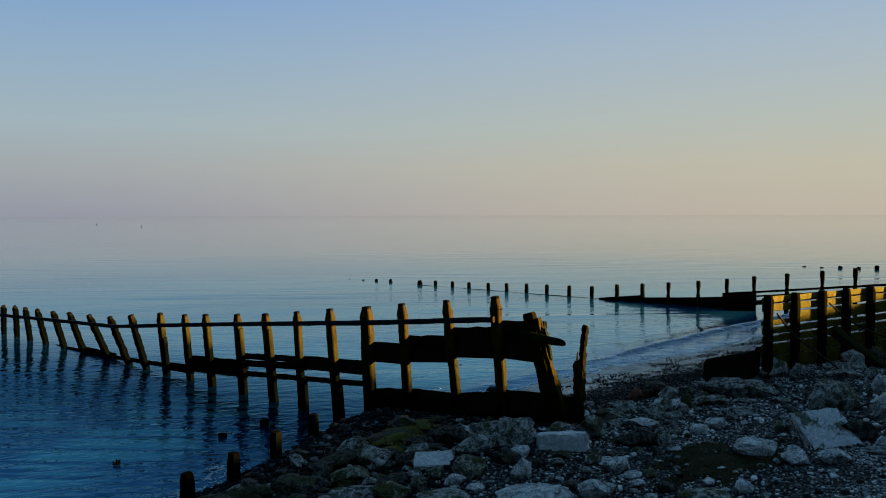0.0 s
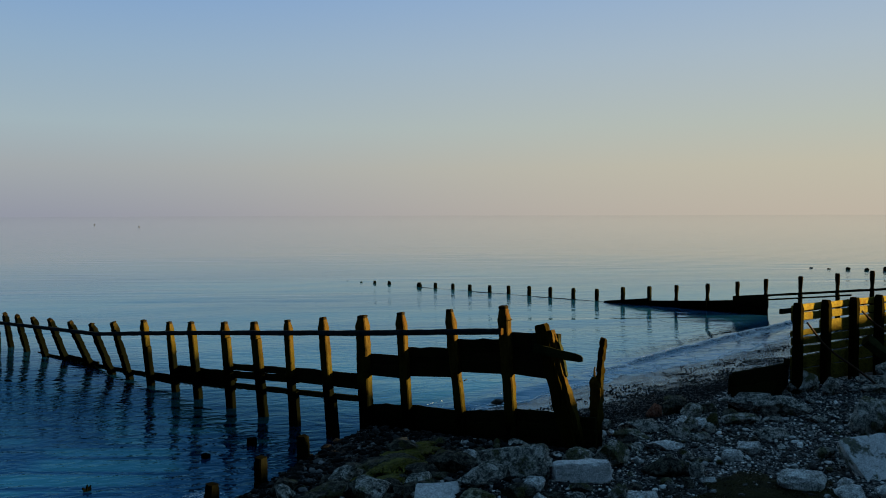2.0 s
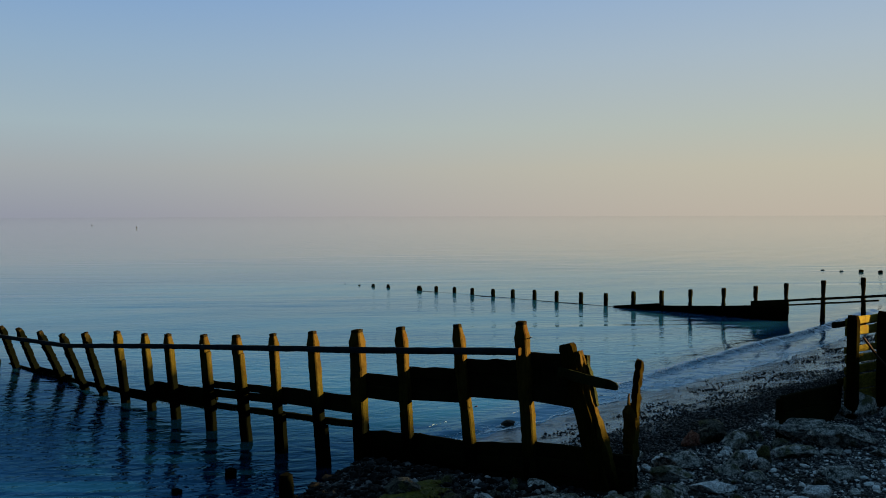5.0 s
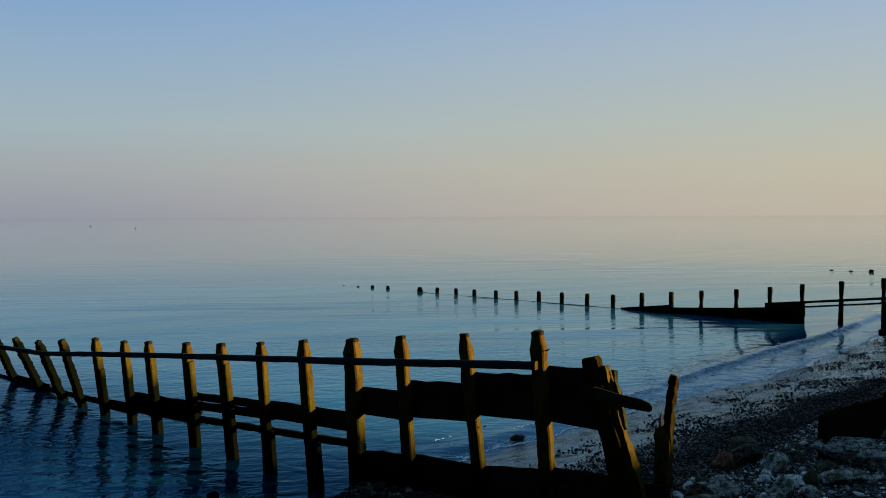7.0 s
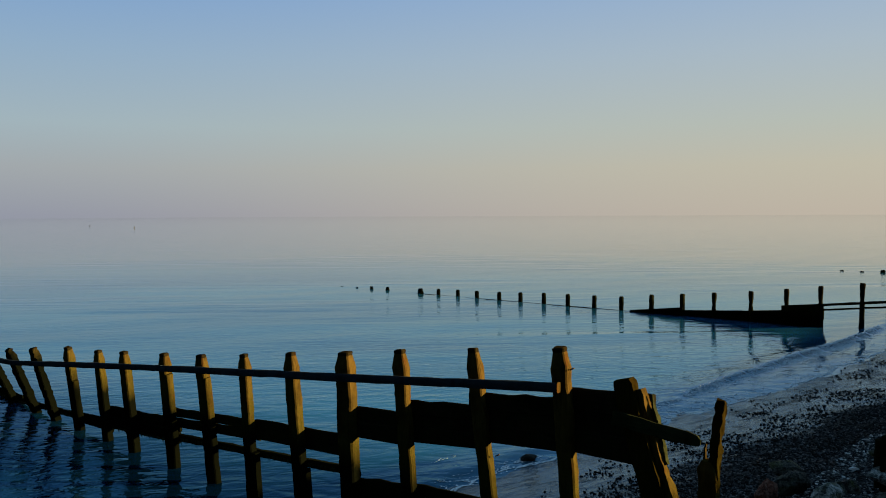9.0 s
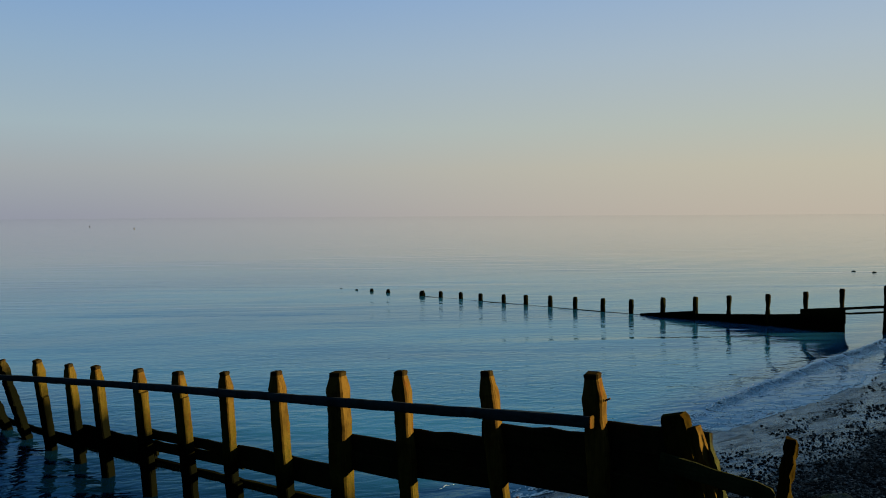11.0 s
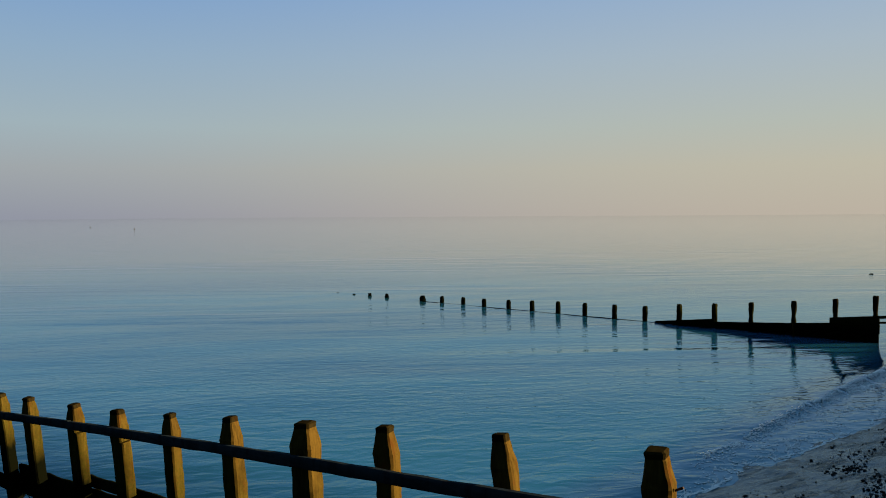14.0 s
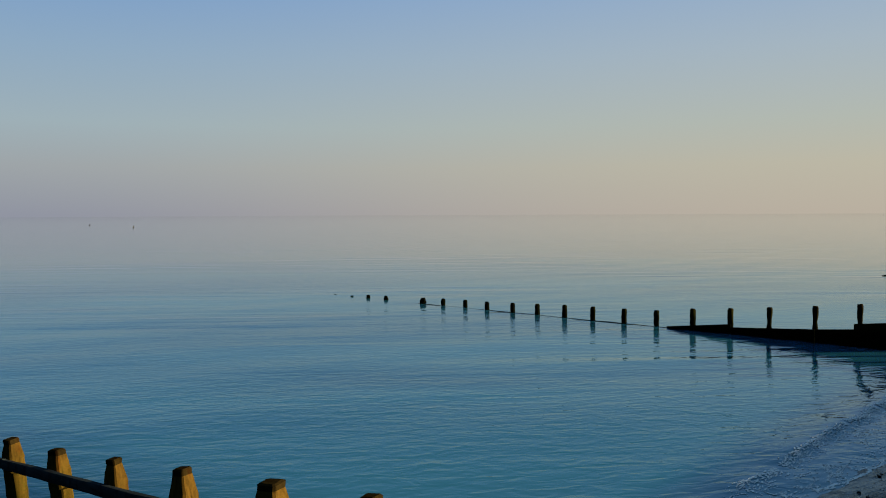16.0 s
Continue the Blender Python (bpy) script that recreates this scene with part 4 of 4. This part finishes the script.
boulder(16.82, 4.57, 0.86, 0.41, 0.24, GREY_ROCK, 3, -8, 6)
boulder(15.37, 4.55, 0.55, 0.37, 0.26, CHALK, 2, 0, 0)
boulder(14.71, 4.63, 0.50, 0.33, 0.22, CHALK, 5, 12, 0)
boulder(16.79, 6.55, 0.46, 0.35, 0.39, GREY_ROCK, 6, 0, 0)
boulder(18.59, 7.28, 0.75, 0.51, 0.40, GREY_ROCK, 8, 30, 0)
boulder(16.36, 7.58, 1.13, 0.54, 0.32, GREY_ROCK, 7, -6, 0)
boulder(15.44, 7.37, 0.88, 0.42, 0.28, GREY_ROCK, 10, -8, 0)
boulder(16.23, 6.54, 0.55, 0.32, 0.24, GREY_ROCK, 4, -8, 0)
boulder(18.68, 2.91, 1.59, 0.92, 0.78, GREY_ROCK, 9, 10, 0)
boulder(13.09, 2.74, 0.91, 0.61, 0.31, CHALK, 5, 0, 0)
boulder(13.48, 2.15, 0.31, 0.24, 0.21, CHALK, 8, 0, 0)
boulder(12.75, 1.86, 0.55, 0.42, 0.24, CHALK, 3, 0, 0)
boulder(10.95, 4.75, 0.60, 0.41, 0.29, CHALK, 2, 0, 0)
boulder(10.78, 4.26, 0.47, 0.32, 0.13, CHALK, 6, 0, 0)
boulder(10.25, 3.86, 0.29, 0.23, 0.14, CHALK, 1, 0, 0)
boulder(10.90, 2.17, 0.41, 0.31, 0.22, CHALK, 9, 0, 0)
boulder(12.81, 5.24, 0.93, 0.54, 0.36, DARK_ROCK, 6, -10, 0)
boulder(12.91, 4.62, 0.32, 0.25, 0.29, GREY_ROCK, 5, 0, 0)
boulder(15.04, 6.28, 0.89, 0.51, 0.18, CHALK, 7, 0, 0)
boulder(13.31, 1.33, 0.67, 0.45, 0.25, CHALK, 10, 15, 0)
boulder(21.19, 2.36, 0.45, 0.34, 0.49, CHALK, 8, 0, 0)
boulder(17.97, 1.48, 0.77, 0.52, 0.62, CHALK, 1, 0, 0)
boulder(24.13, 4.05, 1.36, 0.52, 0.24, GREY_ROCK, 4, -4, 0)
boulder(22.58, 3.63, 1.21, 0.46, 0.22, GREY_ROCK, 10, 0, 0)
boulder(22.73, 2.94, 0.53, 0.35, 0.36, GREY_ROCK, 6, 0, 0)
boulder(19.00, 4.24, 0.55, 0.37, 0.14, GREY_ROCK, 7, 0, 0)
boulder(21.98, 4.74, 0.55, 0.37, 0.49, GREY_ROCK, 8, 0, 0)
boulder(17.43, 6.20, 0.33, 0.25, 0.37, DARK_ROCK, 3, 0, 0)
boulder(18.62, 8.39, 0.45, 0.35, 0.38, BRICK, 6, 0, 0)
boulder(19.08, 8.05, 0.67, 0.45, 0.46, DARK_ROCK, 1, 0, 0)
boulder(19.36, 7.24, 0.61, 0.41, 0.27, DARK_ROCK, 4, 0, 0)
boulder(23.20, 6.50, 0.34, 0.26, 0.24, DARK_ROCK, 9, 0, 0)
boulder(15.46, 1.49, 0.98, 0.47, 0.45, DARK_ROCK, 7, 0, 0)
boulder(10.26, 2.60, 0.91, 0.53, 0.12, GREY_ROCK, 4, 0, 0)
boulder(10.28, 3.32, 0.52, 0.30, 0.17, DARK_ROCK, 9, 0, 0)
boulder(15.24, 0.96, 0.28, 0.21, 0.20, CHALK, 6, 0, 0)
boulder(14.51, 0.90, 0.46, 0.26, 0.14, GREY_ROCK, 2, 0, 0)
boulder(10.93, 3.95, 0.30, 0.23, 0.14, GREY_ROCK, 3, 0, 0)
boulder(9.71, 3.30, 0.23, 0.18, 0.11, CHALK, 5, 0, 0)
boulder(9.81, 4.22, 0.31, 0.24, 0.18, CHALK, 8, 0, 0)
boulder(12.64, 4.29, 0.31, 0.18, 0.11, CHALK, 4, 0, 0)


def slab(x, y, w, d, h, turn, tilt, roll, skew, seed, label, lift=0.0):
    """A broken concrete or stone slab: a skewed block with chipped edges and a pitted face."""
    bm = bmesh.new()
    bmesh.ops.create_cube(bm, size=1.0)
    bmesh.ops.subdivide_edges(bm, edges=bm.edges[:], cuts=9, use_grid_fill=True)
    off = Vector((seed * 3.7, seed * 1.3, 2.0))
    for v in bm.verts:
        p = v.co.copy()
        edge = sorted(abs(c) for c in p)[1]
        chip = max(0.0, edge - 0.36) * (0.55 + 1.1 * noise.noise(p * 4.0 + off))
        p *= 1 - max(0.0, chip)
        p += noise.noise_vector(p * 5.0 + off) * 0.025
        v.co = Vector((p.x * w + skew * p.y * d, p.y * d, (p.z + 0.5) * h * (1 + 0.12 * noise.noise(p * 3 + off))))
    ob = smooth(part("stone_slab", bm, PALE_SLAB), 30)
    ob.matrix_world = pose(x, y, ground_z(x, y) - 0.08 + lift, tilt, roll, VIEW + turn)
    return tagged(ob, label, "rock", "boulders")


slab(15.12, 2.05, 1.08, 1.0, 0.26, 4, 40, -6, -0.12, 3, "flat pale concrete slab tilted on the shingle", 0.22)
slab(11.45, 6.28, 1.12, 0.5, 0.40, 3, -6, 0, 0.05, 5, "square-cut pale stone block with a ragged top")
slab(9.4, 8.15, 0.86, 0.5, 0.12, 8, 20, 0, 0.2, 8, "thin bright chalk slab on dark rocks", 0.12)
boulder(10.32, 10.3, 1.3, 0.95, 0.34, DARK_ROCK, 1, 10)
boulder(8.53, 10.22, 0.98, 0.74, 0.3, DARK_ROCK, 6)
boulder(6.85, 9.66, 0.89, 0.67, 0.32, DARK_ROCK, 5)
boulder(20.41, 8.59, 0.75, 0.56, 0.27, DARK_ROCK, 5, 30)
boulder(24.6, 3.9, 0.9, 0.7, 0.6, GREY_ROCK, 5, 60)
boulder(25.6, 3.5, 0.8, 0.7, 0.7, DARK_ROCK, 7, 10)
boulder(20.1, 15.0, 0.5, 0.35, 0.2, DARK_ROCK, 8, 10)

# smaller loose rocks between them
rng = random.Random(77)
count = 0
while count < 250:
    x, y = rng.uniform(4.5, 25), rng.uniform(0.5, 11.5)
    if (x > 14.2 and y > 8.8) or (x > 17.5 and y > 7.4):
        continue
    busy = math.exp(-(((y - 7.4) / 2.3) ** 2)) * (1.0 if x < 18 else 0.6) + 0.07
    if rng.random() > busy or any(math.hypot(x - a, y - b) < r + 0.1 for a, b, r in PLACED):
        continue
    s = 0.11 + 0.34 * rng.random() ** 2.2
    mat = rng.choice((GREY_ROCK, GREY_ROCK, CHALK, DARK_ROCK, DARK_ROCK))
    if x < 10.5 and y > 8.5:
        mat = DARK_ROCK
    ob = new("loose_rock", rock_data(rng.randint(1, 10), mat, 3))
    ob.matrix_world = pose(x, y, ground_z(x, y) - 0.25 * s * 0.6, rng.uniform(-15, 15), rng.uniform(-15, 15), rng.uniform(0, 360)) @ Matrix.Diagonal((s * rng.uniform(0.8, 1.4), s * rng.uniform(0.7, 1.1), s * rng.uniform(0.45, 0.8), 1))
    tagged(ob, LABELS[mat.name].replace("boulder", "small rock"), "rock", "loose rocks")
    count += 1


# darker rocks heaped on the bank by the stumps
for _ in range(80):
    x = rng.uniform(5.2, 11.6)
    y = float(np.interp(x, ROW_X, ROW_Y)) - rng.uniform(0.8 + max(0.0, (x - 8.0) * 0.4), 4.4)
    y = min(y, 11.2 + 0.1 * rng.random())
    s = 0.25 + 0.5 * rng.random() ** 1.8
    mat = rng.choice((DARK_ROCK, DARK_ROCK, DARK_ROCK, DARK_ROCK, DARK_ROCK, GREY_ROCK)) if y > 8.6 else rng.choice((DARK_ROCK, GREY_ROCK))
    ob = new("loose_rock", rock_data(rng.randint(1, 10), mat, 3))
    ob.matrix_world = pose(x, y, ground_z(x, y) - 0.2 * s * 0.6, rng.uniform(-18, 18), rng.uniform(-18, 18), rng.uniform(0, 360)) @ Matrix.Diagonal((s * rng.uniform(0.9, 1.5), s * rng.uniform(0.7, 1.1), s * rng.uniform(0.4, 0.75), 1))
    tagged(ob, LABELS[mat.name].replace("boulder", "small rock"), "rock", "loose rocks")


# ---- shingle ----
def pebbles(name, n, xr, yr, size, seed, keep, label, mat=PEBBLE):
    g = np.random.RandomState(seed)
    t = (1 + 5 ** 0.5) / 2
    ico = np.array([(-1, t, 0), (1, t, 0), (-1, -t, 0), (1, -t, 0), (0, -1, t), (0, 1, t), (0, -1, -t), (0, 1, -t), (t, 0, -1), (t, 0, 1), (-t, 0, -1), (-t, 0, 1)]) / 1.9
    tri = np.array([(0, 11, 5), (0, 5, 1), (0, 1, 7), (0, 7, 10), (0, 10, 11), (1, 5, 9), (5, 11, 4), (11, 10, 2), (10, 7, 6), (7, 1, 8), (3, 9, 4), (3, 4, 2), (3, 2, 6), (3, 6, 8), (3, 8, 9), (4, 9, 5), (2, 4, 11), (6, 2, 10), (8, 6, 7), (9, 8, 1)])
    x, y = g.uniform(*xr, n), g.uniform(*yr, n)
    ok = keep(x, y, g)
    x, y = x[ok], y[ok]
    n = len(x)
    s = size[0] + (size[1] - size[0]) * g.random_sample(n) ** 2.5
    z = np.array([ground_z(a, b) for a, b in zip(x, y)])
    a = g.uniform(0, 6.28, n)
    sc = np.stack([s * g.uniform(0.8, 1.3, n), s * g.uniform(0.6, 1.0, n), s * g.uniform(0.4, 0.7, n)], -1) * 0.5
    v = ico[None] * (1 + g.uniform(-0.32, 0.28, (n, 12, 1))) * sc[:, None]
    c, sn = np.cos(a)[:, None], np.sin(a)[:, None]
    v = np.stack([v[..., 0] * c - v[..., 1] * sn + x[:, None], v[..., 0] * sn + v[..., 1] * c + y[:, None], v[..., 2] + (z + 0.12 * s)[:, None]], -1)
    f = tri[None] + 12 * np.arange(n)[:, None, None]
    me = bpy.data.meshes.new(name)
    me.from_pydata(v.reshape(-1, 3).tolist(), [], f.reshape(-1, 3).tolist())
    me.materials.append(mat)
    return tagged(new(name, me), label, "pebbles", kind="stuff")


pebbles("cobbles", 2600, (4.5, 25), (-0.5, 10.5), (0.06, 0.2), 8, lambda x, y, g: (g.random_sample(len(x)) < 0.9) & ((x < 13.8) | (y < 8.0 - 0.05 * (x - 14))), "grey and white cobbles among the shingle")
pebbles("dark_cobbles", 5200, (4.0, 13.6), (7.0, 14.6), (0.05, 0.26), 9, lambda x, y, g: y < np.interp(x, ROW_X, ROW_Y) + 0.5, "dark wet cobbles on the bank", WET_PEBBLE)
pebbles("shingle", 42000, (6, 25), (-0.5, 8.0), (0.018, 0.085), 5, lambda x, y, g: g.random_sample(len(x)) < 0.9, "mixed grey and white flint shingle")
pebbles("shingle", 6000, (-6, 34), (-8.6, 6.0), (0.03, 0.1), 25, lambda x, y, g: (x < 6.5) | (x > 24.5) | (y < 0.3 + 0.8 * g.normal(0, 1, len(x))), "mixed grey and white flint shingle")
pebbles("pale_gravel", 18000, (9.0, 17), (-0.6, 2.2), (0.015, 0.06), 17, lambda x, y, g: g.random_sample(len(x)) < np.clip(1.1 - (y - 0.1 * (x - 12)) + np.sin(1.7 * x + 2.0 * y) * 0.6, 0, 1), "patch of pale fine gravel", PALE_PEBBLE)
pebbles("wet_pebbles", 30000, (14.2, 48), (8.0, 13.6), (0.016, 0.1), 6, lambda x, y, g: g.random_sample(len(x)) < np.clip(0.25 + 3.2 * np.sin(0.9 * x + 1.7 * y + np.sin(2.3 * x)) * np.sin(0.5 * x - 2.1 * y + np.sin(1.3 * y)), 0.04, 1) * np.clip((13.6 - 0.06 * (x - 20) - y) / 2.0, 0, 1), "dark wet pebbles scattered on the foreshore", WET_PEBBLE)
pebbles("black_shingle", 52000, (14.2, 44), (5.5, 11.4), (0.018, 0.075), 16, lambda x, y, g: g.random_sample(len(x)) < np.clip((15.2 - 0.187 * x - y + g.normal(0, 0.25, len(x))) * 2, 0, 1) * np.clip((x - 13.5) / 3, 0.4, 1) * (y > 6.9 - 0.1 * (x - 14)), "band of wet black shingle above the swash", WET_PEBBLE)


# ---- weed, foam ----
def weed(name, x0, y0, r, h, n, seed, mat, label):
    """A heap of short limp strands."""
    g = random.Random(seed)
    v, f = [], []
    for _ in range(n):
        a = g.uniform(0, 6.28)
        q = r * g.random() ** 0.65 * (0.75 + 0.8 * noise.noise(Vector((2 * math.cos(a), 2 * math.sin(a), seed))))
        x, y = x0 + q * math.cos(a) * 1.4, y0 + q * math.sin(a)
        z = ground_z(x, y) + h * (1 - (q / r) ** 2) + 0.01
        b, ln, w = g.uniform(0, 6.28), g.uniform(0.03, 0.11), g.uniform(0.005, 0.014)
        dx, dy = math.cos(b), math.sin(b)
        k = len(v)
        for j in range(4):
            t = j / 3
            px, py, pz = x + dx * ln * t, y + dy * ln * t, z + 0.025 * math.sin(2.6 * t) - 0.03 * t
            v += [(px - dy * w, py + dx * w, pz), (px + dy * w, py - dx * w, pz + 0.004)]
        f += [(k + 2 * j, k + 2 * j + 1, k + 2 * j + 3, k + 2 * j + 2) for j in range(3)]
    me = bpy.data.meshes.new(name)
    me.from_pydata(v, [], f)
    me.materials.append(mat)
    return tagged(new(name, me), label, "seaweed", kind="stuff")


weed("seaweed", 10.3, 10.1, 0.6, 0.3, 2400, 34, WEED, "olive green weed draped on dark rocks")
weed("seaweed", 11.2, 10.7, 0.7, 0.2, 3600, 31, WEED, "heap of olive green seaweed on rocks")
for x, y, r, h in ((10.7, 10.4, 0.35, 0.26), (9.7, 9.7, 0.4, 0.12), (11.9, 10.9, 0.4, 0.14), (10.9, 9.6, 0.4, 0.16), (9.3, 10.4, 0.5, 0.1)):
    weed("seaweed", x, y, r, h, 1300, int(x * 31), WEED, "olive seaweed clump hung over wet rocks")
weed("seaweed", 5.6, 9.9, 0.8, 0.28, 1800, 32, GREEN_SLIME, "dark green algae mat on a rock by the stumps")
weed("seaweed", 12.4, 3.2, 1.35, 0.02, 12000, 33, WEED_BROWN, "thin brown weed lying on the shingle")


def flakes(name, spots, seed, label):
    """Small flat ragged flakes of foam at the spots (x, y, size)."""
    g = random.Random(seed)
    v, f = [], []
    for x, y, r in spots:
        z = max(swell(x, y), ground_z(x, y)) + 0.008
        a0 = g.uniform(0, 6.28)
        k = len(v)
        for i in range(6):
            q = r * g.uniform(0.5, 1.2)
            v.append((x + 2.0 * q * math.cos(a0 + i * 1.047), y + q * math.sin(a0 + i * 1.047), z + g.uniform(0, 0.006)))
        f.append(tuple(range(k, k + 6)))
    me = bpy.data.meshes.new(name)
    me.from_pydata(v, [], f)
    me.materials.append(FOAM)
    return tagged(new(name, me), label, "foam", kind="stuff")


def lace(x, y, wide):
    """True on a net of thin curved lines."""
    w = 0.25 * noise.noise(Vector((x * 0.9, y * 1.3, 31.0)))
    a = abs(noise.noise(Vector((x * 1.1 + w, y * 2.4 + w, 9.0))))
    b = abs(noise.noise(Vector((x * 2.7 + w, y * 5.0, 19.0))))
    return a < wide or b < wide * 0.7


def shore_foam(seed):
    """The wavering edge of the swash and the lace that it leaves behind it."""
    g = random.Random(seed)
    spots = []
    for _ in range(9000):
        x = 15.0 + 38 * g.random()
        if noise.noise(Vector((x * 0.35, 5.0, 2.0))) < -0.25:
            continue
        y = shore_line(x) + 0.1 + 0.2 * noise.noise(Vector((x * 1.3, 1.0, 4.0))) + 0.09 * noise.noise(Vector((x * 4.0, 1.0, 4.0))) + g.gauss(0, 0.018)
        spots.append((x, y, g.uniform(0.006, 0.02)))
    for _ in range(70000):
        x, s = 17.0 + 34 * g.random(), 1.9 * g.random() ** 1.5
        y = shore_line(x) + s
        patch = noise.noise(Vector((x * 0.4, y * 0.9, 14.0))) + 0.25 - 0.3 * s
        if patch > 0 and lace(x, y, 0.035 + 0.05 * patch):
            spots.append((x, y, g.uniform(0.006, 0.02)))
    return spots


def crest_foam(seed):
    """White water along the small wave where it tumbles, thinning out to both sides."""
    g = random.Random(seed)
    spots = []
    for _ in range(22000):
        x = 27.0 + 25 * g.random()
        strong = math.exp(-(((x - 43) / 6.0) ** 2)) + 0.22 * math.exp(-(((x - 30) / 4.0) ** 2))
        if g.random() > strong or noise.noise(Vector((x * 1.8, 2.0, 9.0))) < -0.3:
            continue
        c = crest_line(x) + 0.02 - abs(g.gauss(0, 0.16 + 0.25 * strong)) + g.gauss(0, 0.05)
        if g.random() < 0.75 or lace(x, c, 0.12):
            spots.append((x, c, g.uniform(0.008, 0.032)))
    return spots


def cove_foam(seed):
    """Lace by the stumps, where the water laps at the bank."""
    g = random.Random(seed)
    spots = []
    for _ in range(9000):
        x = 5.2 + 3.6 * g.random()
        y = float(np.interp(x, ROW_X, ROW_Y)) + 0.75 + 1.9 * g.random() ** 1.4
        if lace(x, y, 0.055) and noise.noise(Vector((x * 0.8, y * 0.8, 3.0))) > -0.1:
            spots.append((x, y, g.uniform(0.005, 0.014)))
    return spots


flakes("foam", shore_foam(41), 44, "thin lace of white foam at the water's edge")
flakes("foam", crest_foam(42), 45, "tumbling white foam on a small breaking wave")
flakes("foam", cove_foam(46), 47, "thin lace of foam beside rotted stumps")


def fringe(seed):
    """Short weed that hangs from the walings and boards over the water."""
    g = random.Random(seed)
    v, f = [], []
    for xa, ya, za, yb, zb, n in ((13.82, 21.7, 0.7, 14.7, 1.26, 700), (13.82, 32.0, 0.06, 26.8, 0.3, 500), (13.82, 25.2, 0.36, 21.5, 0.62, 420), (13.82, 38.8, -0.05, 31.8, 0.1, 300)):
        for _ in range(n):
            t = g.random()
            x, y, z = xa + g.uniform(-0.04, 0.1), ya + (yb - ya) * t, za + (zb - za) * t + 0.05
            ln, w = g.uniform(0.05, 0.2) * (0.4 + abs(noise.noise(Vector((y * 2.0, 0, seed))))), g.uniform(0.008, 0.02)
            k = len(v)
            v += [(x, y - w, z), (x, y + w, z), (x + g.uniform(-0.02, 0.02), y + g.uniform(-0.02, 0.02), z - ln - 0.05)]
            f.append((k, k + 1, k + 2))
    me = bpy.data.meshes.new("hanging_weed")
    me.from_pydata(v, [], f)
    me.materials.append(GREEN_SLIME)
    return tagged(new("hanging_weed", me), "dark weed hanging from the groyne boards", "seaweed", kind="stuff")


fringe(43)


def buoy(x, y, h, w):
    b = base("marker_buoy", (x, y, 0), "small dark marker buoy far out at sea", "buoy", "marker buoys")
    bm = bmesh.new()
    bmesh.ops.create_cone(bm, cap_ends=True, segments=16, radius1=w * 0.5, radius2=w * 0.3, depth=h * 0.5, matrix=Matrix.Translation((x, y, h * 0.2)))
    add(b, "float", bm, BUOY)
    bm = bmesh.new()
    bmesh.ops.create_cone(bm, cap_ends=True, segments=8, radius1=w * 0.12, radius2=w * 0.08, depth=h * 0.6, matrix=Matrix.Translation((x, y, h * 0.7)))
    add(b, "pole", bm, BUOY)


buoy(244, 535, 1.1, 0.8)
buoy(216, 419, 1.3, 0.7)
